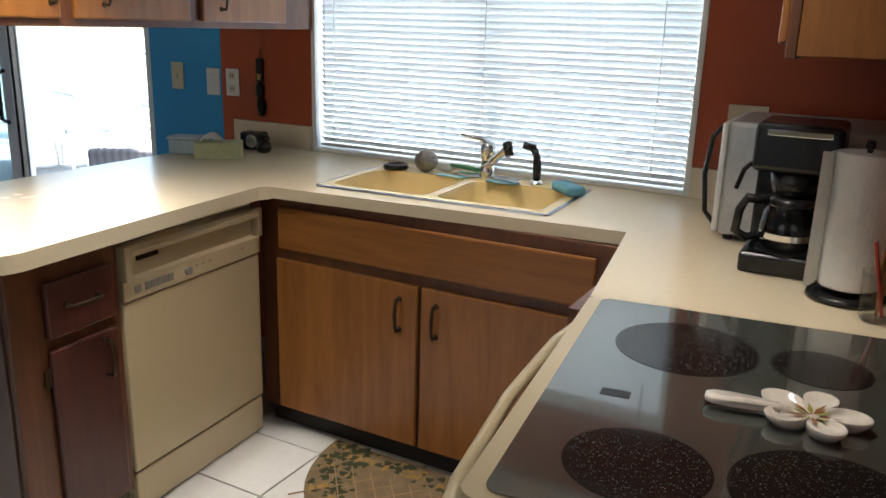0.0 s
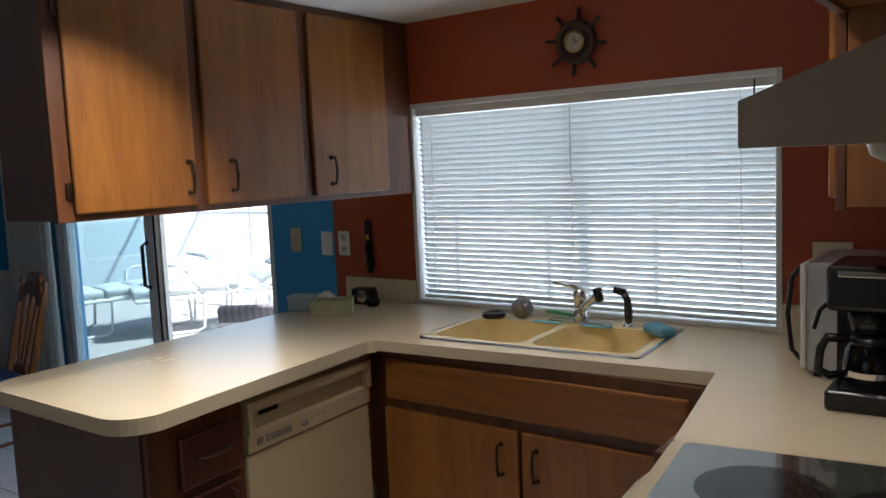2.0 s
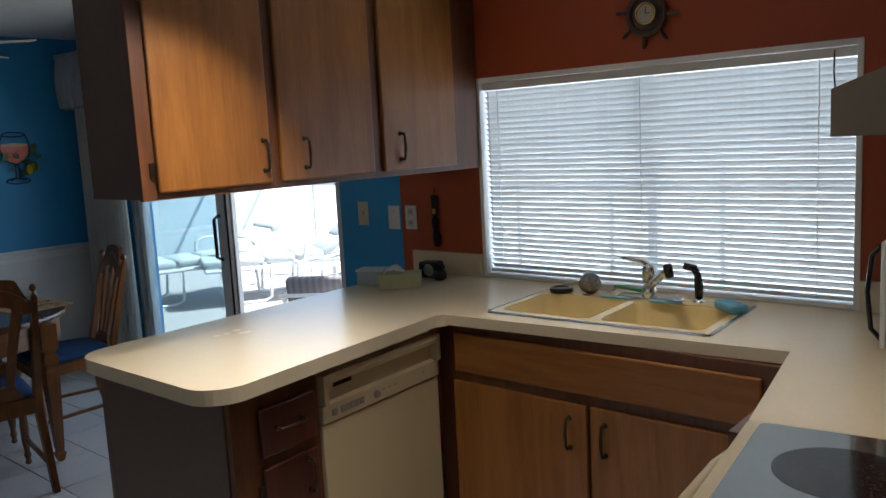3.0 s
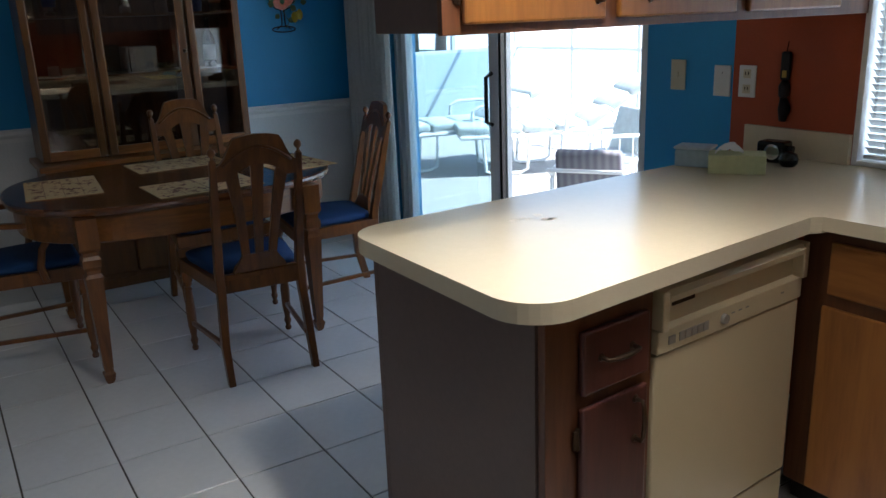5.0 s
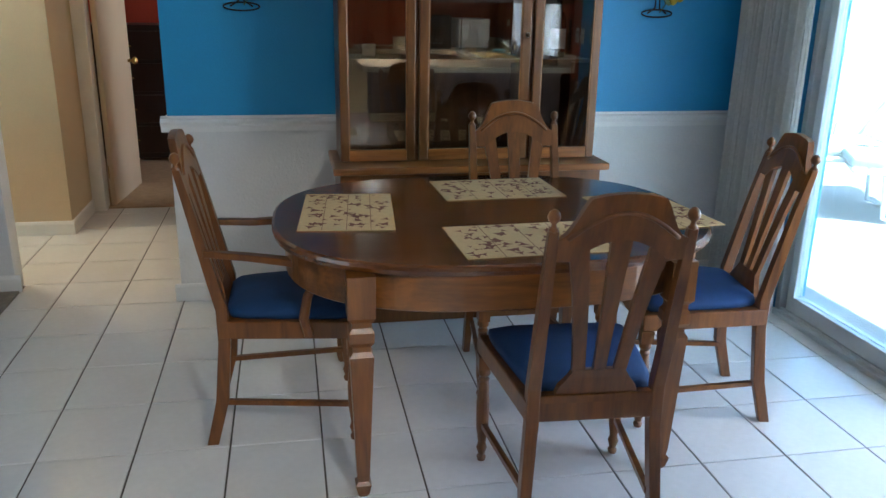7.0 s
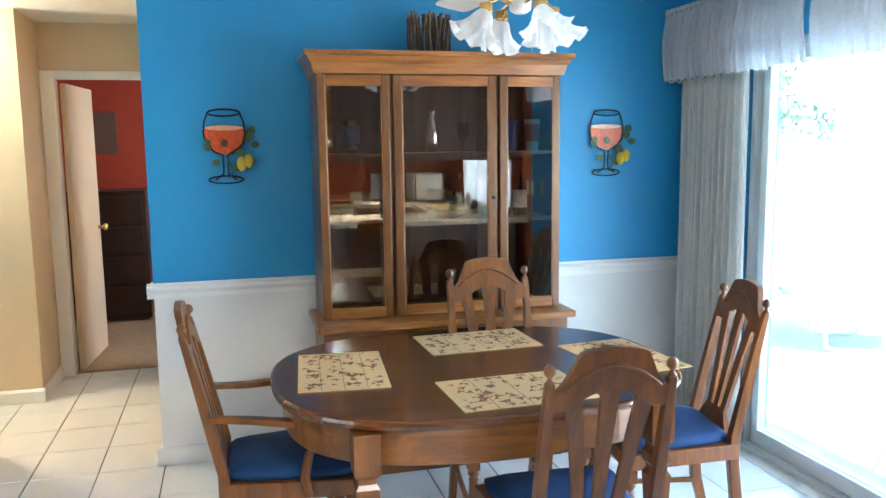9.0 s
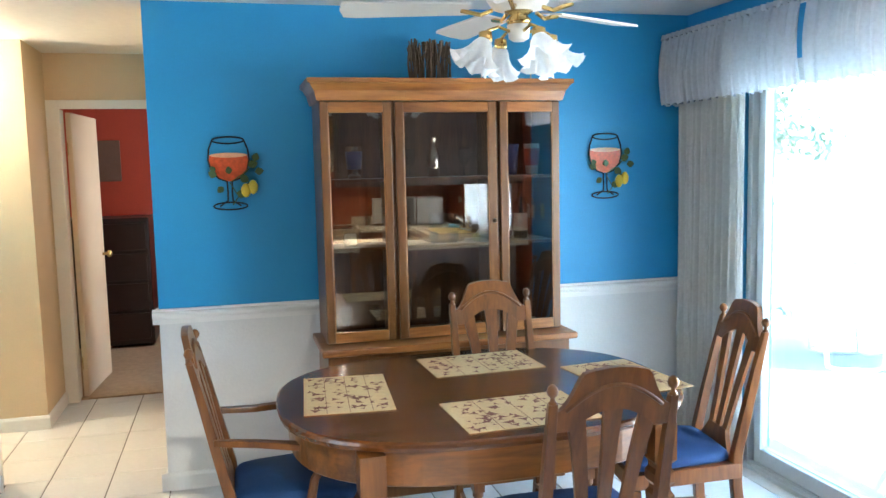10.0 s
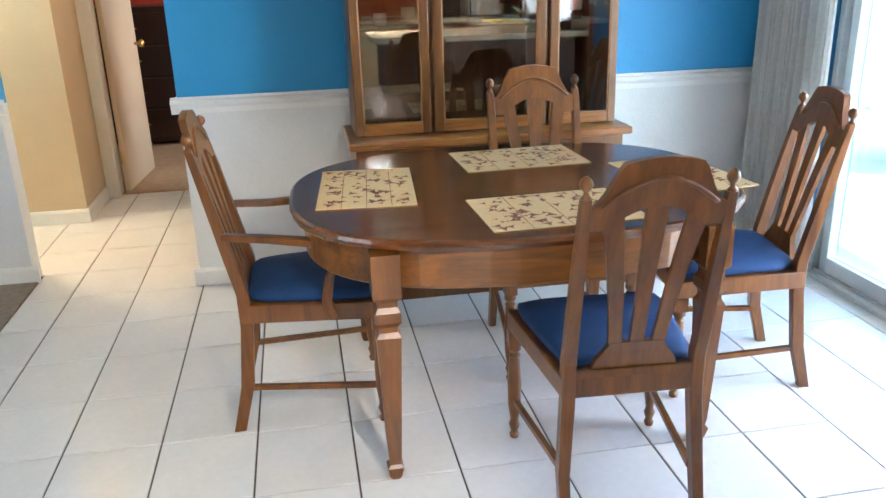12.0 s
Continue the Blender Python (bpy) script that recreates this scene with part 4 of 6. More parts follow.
# coffee maker
cm = thing("coffee_maker", "black drip coffee maker with a glass pot on the worktop", "coffee maker", (1.692, -0.065, ZC), 0)
cm.scale = (0.92, 1, 1)
part("base", bx(-0.10, 0.10, -0.115, 0.11, 0, 0.05, 0.010, 3), M["black"], cm)
part("column", bx(-0.10, 0.10, 0.03, 0.11, 0.05, 0.24, 0.008), M["black"], cm)
part("brew_head", bx(-0.10, 0.10, -0.10, 0.11, 0.235, 0.345, 0.014, 3), M["black"], cm)
part("trim_strip", bx(-0.07, 0.075, -0.103, -0.099, 0.318, 0.332, 0.002), M["chrome"], cm, "silver strip")
part("filter_cone", lathe(bmesh.new(), ((0.03, 0.178), (0.052, 0.185), (0.062, 0.236)), (0, -0.03, 0), 24), M["black"], cm, smooth=True)
part("lid_handle", tube(bmesh.new(), ((-0.10, -0.08, 0.25), (-0.115, -0.09, 0.235), (-0.128, -0.095, 0.19)), 0.006, 8), M["black"], cm)
pot = part("glass_pot", lathe(bmesh.new(), ((0.05, 0.055), (0.062, 0.065), (0.068, 0.10), (0.062, 0.14), (0.050, 0.158)), (0, -0.045, 0), 28, cap=False), glass("pot_glass", (0.75, 0.76, 0.78), 0.0, 0.6), cm, "clear glass pot", smooth=True)
part("pot_collar", lathe(bmesh.new(), ((0.052, 0.155), (0.054, 0.16), (0.054, 0.172), (0.04, 0.177)), (0, -0.045, 0), 28), M["black"], pot, smooth=True)
part("pot_band", lathe(bmesh.new(), ((0.0665, 0.083), (0.0672, 0.09), (0.068, 0.097)), (0, -0.045, 0), 28, cap=False), M["chrome"], pot, smooth=True)
part("pot_handle", tube(bmesh.new(), ((-0.045, -0.055, 0.165), (-0.10, -0.075, 0.168), (-0.115, -0.08, 0.14), (-0.12, -0.082, 0.09), (-0.095, -0.07, 0.075), (-0.06, -0.055, 0.082)), [0.010, 0.012, 0.011, 0.012, 0.010, 0.008], 8), M["black"], pot, smooth=True)
part("warming_plate", lathe(bmesh.new(), ((0.07, 0.05), (0.072, 0.054), (0.05, 0.0545)), (0, -0.045, 0), 24), mat("dark_plate", (0.03, 0.03, 0.03), 0.3, metal=0.6), cm)

# toaster oven
to = thing("toaster_oven", "silver toaster oven with a curved black door handle", "toaster oven", (1.695, 0.27, ZC))
part("body", bx(-0.195, 0.22, -0.17, 0.17, 0.015, 0.315, 0.012, 3), mat("silver_casing", (0.42, 0.42, 0.42), 0.35, metal=0.5), to)
part("door", bx(-0.212, -0.196, -0.165, 0.165, 0.02, 0.31, 0.006), M["white"], to)
part("handle", tube(bmesh.new(), ((-0.212, -0.14, 0.30), (-0.235, -0.15, 0.27), (-0.245, -0.152, 0.17), (-0.235, -0.15, 0.07), (-0.212, -0.14, 0.04)), 0.007, 8), M["black"], to, "curved black handle", smooth=True)
for sx in (-0.17, 0.19):
    for sy in (-0.14, 0.14):
        part("rubber_foot", lathe(bmesh.new(), ((0.012, 0), (0.014, 0.016)), (sx, sy, 0), 10), M["black"], to)

# paper towels, glasses
pt = thing("paper_towel_holder", "white paper towel roll on a round black stand", "paper towel holder", (1.835, -0.255, ZC))
part("base", lathe(bmesh.new(), ((0.075, 0), (0.080, 0.004), (0.076, 0.014), (0.02, 0.020)), n=28), M["black"], pt, smooth=True)
part("rod", lathe(bmesh.new(), ((0.006, 0.018), (0.006, 0.315), (0.010, 0.32), (0.008, 0.335)), n=10), M["black"], pt)
rl = part("towel_roll", lathe(bmesh.new(), ((0.020, 0.03), (0.058, 0.03), (0.060, 0.034), (0.060, 0.306), (0.058, 0.31), (0.020, 0.31)), n=36), M["paper"], pt, "white paper roll")
bm = bmesh.new()
sh = [(-0.060, 0.01), (-0.064, -0.02), (-0.070, -0.045), (-0.082, -0.055)]
a = [bm.verts.new((x, y, 0.03)) for x, y in sh]
b = [bm.verts.new((x * (1.0 if i else 1), y + 0.004 * i, 0.31)) for i, (x, y) in enumerate(sh)]
for i in range(3):
    bm.faces.new((a[i], a[i + 1], b[i + 1], b[i]))
bmesh.ops.solidify(bm, geom=bm.faces[:], thickness=0.0008)
part("loose_sheet", bm, M["paper"], rl, smooth=False)
for x, y, h in ((1.895, -0.375, 0.10), (1.945, -0.35, 0.13)):
    g = thing("drinking_glass", "clear drinking glass standing beside the paper towels", "glass", (x, y, ZC), group="glasses by the range")
    part("bowl", lathe(bmesh.new(), ((0.028, 0.0), (0.030, 0.004), (0.033, 0.01), (0.036, h)), n=20, cap=False), M["glass"], g, smooth=True)
    part("thick_base", lathe(bmesh.new(), ((0.026, 0.001), (0.029, 0.006), (0.02, 0.008)), n=20), M["glass"], g)
    if h < 0.12:
        part("red_straw", tube(bmesh.new(), ((0.01, 0.0, 0.01), (-0.022, 0.01, 0.155)), 0.004, 6), mat("red_plastic", (0.30, 0.03, 0.015), 0.4), g, "dark red straw")
        for k in range(3):
            part("stirrer", tube(bmesh.new(), ((0.0, 0.004 * k, 0.01), (0.012 * k - 0.005, 0.015, 0.14)), 0.0025, 5), M["oak"], g)

# left counter end: tissues and small things
ts = thing("tissue_box", "pale green tissue box with a tissue pulled out", "tissue box", (-0.465, 0.26, ZC), 38)
part("box", bx(-0.065, 0.115, -0.055, 0.055, 0, 0.062, 0.002), mat("pale_green_card", (0.56, 0.58, 0.33), 0.7, var=0.08), ts)
bm = bmesh.new()
rr = random.Random(8)
g_ = [[bm.verts.new((-0.045 + 0.015 * i, -0.025 + 0.01 * j, 0.064 + 0.038 * math.sin(math.pi * i / 6) * (0.4 + 0.6 * math.sin(math.pi * j / 5)) + rr.uniform(-0.006, 0.006))) for j in range(6)] for i in range(7)]
for i in range(6):
    for j in range(5):
        bm.faces.new((g_[i][j], g_[i + 1][j], g_[i + 1][j + 1], g_[i][j + 1]))
part("tissue", bm, M["paper"], ts, "white tissue", smooth=True)
cb = thing("plastic_container", "clear lidded plastic container beside the tissue box", "container", (-0.615, 0.27, ZC), 25)
part("tub", bx(-0.06, 0.06, -0.045, 0.045, 0, 0.06, 0.006), mat("pale_blue_plastic", (0.42, 0.55, 0.60), 0.25, spec=0.6), cb)
part("lid", bx(-0.064, 0.064, -0.049, 0.049, 0.061, 0.070, 0.003), mat("pale_lid", (0.55, 0.62, 0.64), 0.3), cb)
rd = thing("alarm_clock", "small black clock radio against the backsplash", "clock radio", (-0.47, 0.505, ZC), 10)
part("case", bx(-0.05, 0.05, -0.03, 0.04, 0, 0.075, 0.010, 3), M["black"], rd)
part("dial", lathe(bmesh.new(), ((0.026, 0), (0.027, 0.004), (0.02, 0.005)), n=20), M["chrome"], rd, "silver dial").matrix_basis = pose(0.008, -0.030, 0.04, 90, 0, 0)
part("side_knob", lathe(bmesh.new(), ((0.012, 0), (0.012, 0.02)), n=12), M["black"], rd).matrix_basis = pose(0.05, 0, 0.05, 0, 90, 0)
bo = thing("round_timer", "small round black kitchen timer on the worktop", "timer", (-0.385, 0.47, ZC))
part("body", lathe(bmesh.new(), ((0.022, 0), (0.030, 0.010), (0.032, 0.025), (0.026, 0.042), (0.008, 0.052)), n=20), M["black"], bo, smooth=True)

# wall plates
def plate(name, x0, x1, z0, z1, m, kind_, label):
    p = thing(name, label, kind_, ((x0 + x1) / 2, YW - 0.001, (z0 + z1) / 2))
    w, h = (x1 - x0) / 2, (z1 - z0) / 2
    part("cover", bx(-w, w, -0.006, 0, -h, h, 0.002), m, p)
    return p


p = plate("light_switch", -1.062, -0.988, 1.125, 1.245, M["ivory"], "light switch", "ivory light switch on the blue wall")
part("toggle", bx(-0.005, 0.005, -0.014, -0.006, -0.010, 0.012, 0.002), M["ivory"], p)
p = plate("wall_plate", -0.845, -0.768, 1.112, 1.229, M["white"], "wall plate", "blank white wall plate on the blue wall")
part("screw", lathe(bmesh.new(), ((0.003, 0), (0.002, 0.001)), n=8), M["chrome"], p).matrix_basis = pose(0, -0.006, 0.03, 90, 0, 0)
p = plate("wall_outlet", -0.729, -0.656, 1.115, 1.232, M["white"], "outlet", "white double outlet on the orange wall")
for z in (-0.028, 0.028):
    s_ = part("socket", bx(-0.016, 0.016, -0.008, -0.006, z - 0.016, z + 0.016, 0.003), M["ivory"], p)
    for x in (-0.006, 0.006):
        part("slot", bx(x - 0.0012, x + 0.0012, -0.0088, -0.008, z - 0.004, z + 0.007), M["black"], s_)
p = plate("wide_wall_plate", 1.405, 1.525, 1.158, 1.228, M["ivory"], "wall plate", "wide ivory plate on the orange wall")

# hanging bottle opener, ship's wheel clock
oh = thing("hanging_ornament", "dark hanging ornament with a yellow patch, on the orange wall", "wall ornament", (-0.53, YW - 0.012, 1.165))
part("upper", bx(-0.018, 0.018, -0.008, 0.008, 0.02, 0.12, 0.007), M["blackm"], oh)
part("middle", lathe(bmesh.new(), ((0.006, -0.05), (0.018, -0.035), (0.020, 0.0), (0.010, 0.02)), n=12), M["blackm"], oh, smooth=True)
part("lower", tube(bmesh.new(), ((0, 0, -0.04), (0.006, 0, -0.08), (0.002, 0, -0.125)), [0.012, 0.022, 0.012], 10), M["blackm"], oh, smooth=True)
part("yellow_patch", bx(-0.006, 0.012, -0.012, -0.008, 0.03, 0.055, 0.002), mat("dull_yellow", (0.45, 0.30, 0.04), 0.4), oh)
part("cord", tube(bmesh.new(), ((0, 0, 0.12), (0, 0.008, 0.155)), 0.0015, 5), M["black"], oh)
ck = thing("ship_wheel_clock", "ship's wheel wall clock in dark wood with a brass-rimmed face", "clock", (0.572, YW - 0.003, 1.968))
DW = wood("dark_wheel_wood", (0.035, 0.014, 0.008), (0.075, 0.03, 0.015), 0.35)
bm = tube(bmesh.new(), [(0.072 * math.cos(i * math.pi / 16), -0.012, 0.072 * math.sin(i * math.pi / 16)) for i in range(32)], 0.013, 8, True)
part("wheel_rim", bm, DW, ck, smooth=True)
part("backing", lathe(bmesh.new(), ((0.064, 0.0), (0.064, 0.010)), n=32), DW, ck).matrix_basis = pose(0, 0, 0, 90, 0, 0)
for k in range(8):
    a = k * math.pi / 4 + 0.12
    bm = lathe(bmesh.new(), ((0.006, 0.075), (0.009, 0.088), (0.005, 0.096), (0.009, 0.108), (0.007, 0.125), (0.003, 0.13)), n=10)
    part("spoke_handle", bm, DW, ck, smooth=True).matrix_basis = Matrix.Translation((0, -0.012, 0)) @ Matrix.Rotation(a, 4, "Y")
part("bezel", tube(bmesh.new(), [(0.038 * math.cos(i * math.pi / 16), -0.024, 0.038 * math.sin(i * math.pi / 16)) for i in range(32)], 0.005, 8, True), M["brass"], ck, "brass bezel", smooth=True)
fa = part("face", lathe(bmesh.new(), ((0.036, 0.008), (0.036, 0.022)), n=32), mat("clock_face", (0.5, 0.46, 0.38), 0.4), ck, "pale dial")
fa.matrix_basis = pose(0, 0, 0, 90, 0, 0)
part("hands_bar", bx(-0.0012, 0.0012, -0.0245, -0.0235, 0, 0.026), M["black"], ck)
part("hands_bar", bx(0, 0.017, -0.0245, -0.0235, -0.0012, 0.0012), M["black"], ck)

# rug
ru_ = thing("kitchen_rug", "half-round patterned kitchen rug with a flower border, before the sink", "rug", (0.86, 0.015, 0.0))
RGM = mat("tan_rug_pile", (0.20, 0.14, 0.075), 0.95, var=0.3, scale=25, fine=240, bump=0.8)
FLG, FLY, FLD = mat("rug_green", (0.045, 0.05, 0.02), 0.95, var=0.3), mat("rug_gold", (0.34, 0.20, 0.045), 0.95, var=0.3), mat("rug_lattice", (0.30, 0.20, 0.10), 0.95)
rp = [(0.55 * math.copysign(abs(math.cos(a)) ** 0.8, math.cos(a)), -0.50 * math.sin(a)) for a in [i * math.pi / 32 for i in range(33)]]
part("rug_pile", prism(bmesh.new(), rp, 0.008, lambda a, b, d_: (a, b, 0.001 + d_)), RGM, ru_)
rr = random.Random(6)
bg, by = bmesh.new(), bmesh.new()
for i in range(520):
    a = rr.uniform(0, math.pi)
    q = rr.uniform(0.72, 0.97)
    x, y = 0.55 * math.copysign(abs(math.cos(a)) ** 0.8, math.cos(a)) * q, -0.50 * math.sin(a) * q
    if i % 4 == 0:
        y, x = rr.uniform(-0.10, -0.012), rr.uniform(-0.5, 0.5)
    r, o = rr.uniform(0.008, 0.020), rr.uniform(0, 6)
    b_ = by if i % 3 == 0 else bg
    b_.faces.new([b_.verts.new((x + r * (1 - 0.4 * (k % 2)) * math.cos(o + k), y + r * (1 - 0.4 * (k % 2)) * math.sin(o + k), 0.0094 + 0.0004 * (i % 3))) for k in range(6)])
part("leaf_border", bg, FLG, ru_, "dark green leaves", kind="stuff")
part("flower_border", by, FLY, ru_, "golden flowers", kind="stuff")
bm = bmesh.new()
for k in range(-5, 6):
    for s in (-1, 1):
        x0 = k * 0.075
        tube(bm, ((x0 - 0.10 * s, -0.12, 0.0092), (x0 + 0.10 * s, -0.36, 0.0092)), 0.0025, 4)
part("lattice", bm, FLD, ru_)

# ---- patio ----
def lounger(name, x, y, rz, back, label):
    l = thing(name, label, "lounger", (x, y, -0.02), rz, group="patio loungers")
    W = M["whitem"]
    for s in (-1, 1):
        part("side_rail", tube(bmesh.new(), ((-0.95, s * 0.30, 0.36), (0.3, s * 0.30, 0.36), (0.9, s * 0.30, 0.36)), 0.018, 8), W, l)
        for x0 in (-0.75, 0.45):
            part("leg", tube(bmesh.new(), ((x0, s * 0.30, 0.36), (x0 + 0.03, s * 0.30, 0.04), (x0 + 0.10, s * 0.30, 0.018), (x0 + 0.35, s * 0.30, 0.018), (x0 + 0.42, s * 0.30, 0.05), (x0 + 0.44, s * 0.30, 0.36)), 0.016, 8), W, l)
        part("armrest", tube(bmesh.new(), ((0.02, s * 0.34, 0.36), (0.04, s * 0.34, 0.56), (0.12, s * 0.34, 0.60), (0.40, s * 0.34, 0.60), (0.47, s * 0.34, 0.56), (0.50, s * 0.34, 0.36)), 0.018, 8), W, l)
    for x0 in (-0.95, -0.3, 0.3, 0.9):
        part("cross_bar", tube(bmesh.new(), ((x0, -0.30, 0.36), (x0, 0.30, 0.36)), 0.014, 8), W, l)
    bm = bmesh.new()
    for k in range(4):
        c_ = box(bmesh.new(), -0.98 + k * 0.31, -0.68 + k * 0.31, -0.29, 0.29, 0.385, 0.465)
        bevel(c_, 0.03, 3)
        me = bpy.data.meshes.new("seg")
        c_.to_mesh(me)
        bm.from_mesh(me)
        c_.free()
    part("seat_pad", bm, M["cush"], l, "grey-green striped cushion", smooth=True)
    bm = bmesh.new()
    for k in range(3):
        c_ = box(bmesh.new(), k * 0.25, 0.245 + k * 0.25, -0.29, 0.29, 0.0, 0.08)
        bevel(c_, 0.03, 3)
        me = bpy.data.meshes.new("seg")
        c_.to_mesh(me)
        bm.from_mesh(me)
        c_.free()
    b = part("back_pad", bm, M["cush"], l, "grey-green striped back cushion", smooth=True)
    b.matrix_basis = pose(0.26, 0, 0.39, 0, -back, 0)
    return l


lounger("patio_lounger", -5.55, 2.55, 75, 28, "white tube lounger with a grey-green cushion on the patio")
lounger("patio_lounger", -4.75, 3.15, 62, 34, "white tube lounger with raised back and grey-green cushion")


def patio_chair(x, y, rz, label, sc=1.0, hb=0.62, cloth="stripe"):
    c = thing("patio_chair", label, "patio chair", (x, y, -0.02), rz, group="patio chairs")
    c.scale = (sc, sc, sc)
    W = M["whitem"]
    for s in (-1, 1):
        part("arm_loop", tube(bmesh.new(), ((0.28, s * 0.30, 0.02), (0.30, s * 0.30, 0.30), (0.27, s * 0.30, 0.62), (0.15, s * 0.30, 0.66), (-0.28, s * 0.30, 0.64), (-0.34, s * 0.30, 0.56), (-0.30, s * 0.30, 0.02), (0.28, s * 0.30, 0.02)), 0.018, 8), W, c)
        for k in range(3):
            part("arm_slat", tube(bmesh.new(), ((-0.16 + 0.14 * k, s * 0.30, 0.03), (-0.16 + 0.14 * k, s * 0.30, 0.63)), 0.008, 6), W, c)
    part("seat_bar", tube(bmesh.new(), ((0.24, -0.30, 0.34), (0.24, 0.30, 0.34)), 0.016, 8), W, c)
    part("back_bar", tube(bmesh.new(), ((-0.34, -0.30, 0.60), (-0.47, -0.30, 0.66), (-0.47, 0.30, 0.66), (-0.34, 0.30, 0.60)), 0.018, 8), W, c)
    part("seat_pad", bx(-0.26, 0.28, -0.27, 0.27, 0.36, 0.46, 0.035, 3), M[cloth], c, "striped seat cushion", smooth=True)
    b = part("back_pad", bx(-0.05, 0.05, -0.27, 0.27, 0.0, hb, 0.035, 3), M[cloth], c, "striped back cushion", smooth=True)
    b.matrix_basis = pose(-0.26, 0, 0.42, 0, -14, 0)
    return c


sm = mat("striped_cushion_cloth", (0.20, 0.20, 0.19), 0.9, var=0.1, scale=12, fine=150, bump=0.4)
nt = sm.node_tree
wv, mxx, tc_ = nt.nodes.new("ShaderNodeTexWave"), nt.nodes.new("ShaderNodeMix"), nt.nodes.new("ShaderNodeTexCoord")
wv.bands_direction, wv.inputs["Scale"].default_value, wv.inputs["Distortion"].default_value = "Y", 5.0, 0.0
mxx.data_type = "RGBA"
mxx.inputs[6].default_value, mxx.inputs[7].default_value = (0.17, 0.16, 0.19, 1), (0.25, 0.25, 0.26, 1)
nt.links.new(tc_.outputs["Object"], wv.inputs[0]), nt.links.new(wv.outputs["Fac"], mxx.inputs[0]), nt.links.new(mxx.outputs[2], nt.nodes["Principled BSDF"].inputs["Base Color"])
M["stripe"] = sm
patio_chair(-2.60, 1.68, 125, "white tubular patio chair with striped cushions near the door", 0.78, 0.40)
patio_chair(-3.42, 2.50, 255, "white tubular patio chair with a pale grey-green cushion, turned round", 0.82, 0.46, "cush")

# screen cage
cg = thing("screen_enclosure", "white aluminium screen enclosure posts and rails round the patio", "screen enclosure")
for k in range(11):
    x = -8.4 + k * 1.22
    part("post", bx(x - 0.025, x + 0.025, 5.50, 5.55, -0.12, 2.5, 0.003), M["alu"], cg)
for k in range(5):
    y = 1.1 + k * 1.1
    part("post", bx(-8.43, -8.38, y - 0.025, y + 0.025, -0.12, 2.5, 0.003), M["alu"], cg)
for z in (0.95, 2.45):
    part("rail", bx(-8.4, 3.9, 5.505, 5.545, z - 0.02, z + 0.025, 0.003), M["alu"], cg)
    part("rail", bx(-8.425, -8.385, 0.9, 5.5, z - 0.02, z + 0.025, 0.003), M["alu"], cg)
struct("kick_plate", bx(-8.44, -8.37, 0.80, 5.5, -0.12, 0.93), mat("pale_blue_grey_panel", (0.42, 0.50, 0.52), 0.6, var=0.05, bump=0.1), "pale blue-grey kick plate of the screen enclosure", "wall")
# Invented bright ground that makes the view past the screen burn out white.
struct("deck", bx(-24.0, 60, 5.6, 118.0, -0.119, -0.03), mat("pale_bright_ground", (0.70, 0.69, 0.66), 0.85, var=0.08, scale=4, bump=0.4), "added pale ground beyond the screen, bright so the view burns out", "deck")

# trees beyond the screen
BARK = mat("grey_brown_bark", (0.12, 0.09, 0.07), 0.9, var=0.3, scale=8, bump=0.8)
LEAVES = mat("green_foliage", (0.10, 0.12, 0.07), 0.7, var=0.4, scale=1.2, fine=9, bump=0.0)


def tree(x, y, height, seed):
    rr = random.Random(seed)
    t = thing("tree", "leafy green garden tree beyond the screened patio", "tree", (x, y, -0.13), group="trees beyond the patio")
    part("trunk", tube(bmesh.new(), ((0, 0, 0), (0.08, 0.03, height * 0.3), (0.0, 0.1, height * 0.75)), [0.22, 0.16, 0.06], 8), BARK, t, smooth=True)
    clumps = [(rr.gauss(0, 0.22) * height, rr.gauss(0, 0.22) * height, height * rr.uniform(0.32, 0.95)) for _ in range(26)]
    for c in clumps[:6]:
        part("limb", tube(bmesh.new(), ((0.05, 0.03, height * 0.3), (c[0] * 0.5, c[1] * 0.5, (c[2] + height * 0.3) / 2), c), [0.08, 0.05, 0.02], 6), BARK, t)
    bm = bmesh.new()
    for c in clumps:
        for _ in range(110):
            d = Vector((rr.gauss(0, 1), rr.gauss(0, 1), rr.gauss(0, 0.7))) * height * 0.055
            p, r_ = Vector(c) + d, rr.uniform(0.07, 0.16)
            u = Vector((rr.uniform(-1, 1), rr.uniform(-1, 1), rr.uniform(-1, 1))).normalized()
            w = u.orthogonal().normalized()
            bm.faces.new([bm.verts.new(p + u * r_), bm.verts.new(p + w * r_ * 0.5), bm.verts.new(p - u * r_), bm.verts.new(p - w * r_ * 0.5)])
    part("crown", bm, LEAVES, t, kind="stuff")


for k, (x, y, h) in enumerate(((-23, 13.5, 6.5), (-29, 16, 6.0), (-29, 10, 5.5))):
    tree(x, y, h, 20 + k)

# More of the invented bright ground, covering lawn that would show green.
struct("deck_far", bx(-60, -24.0, 17.5, 118.0, -0.119, -0.03), bpy.data.materials["pale_bright_ground"], "added pale ground beyond the lawn, bright so the view burns out", "deck")

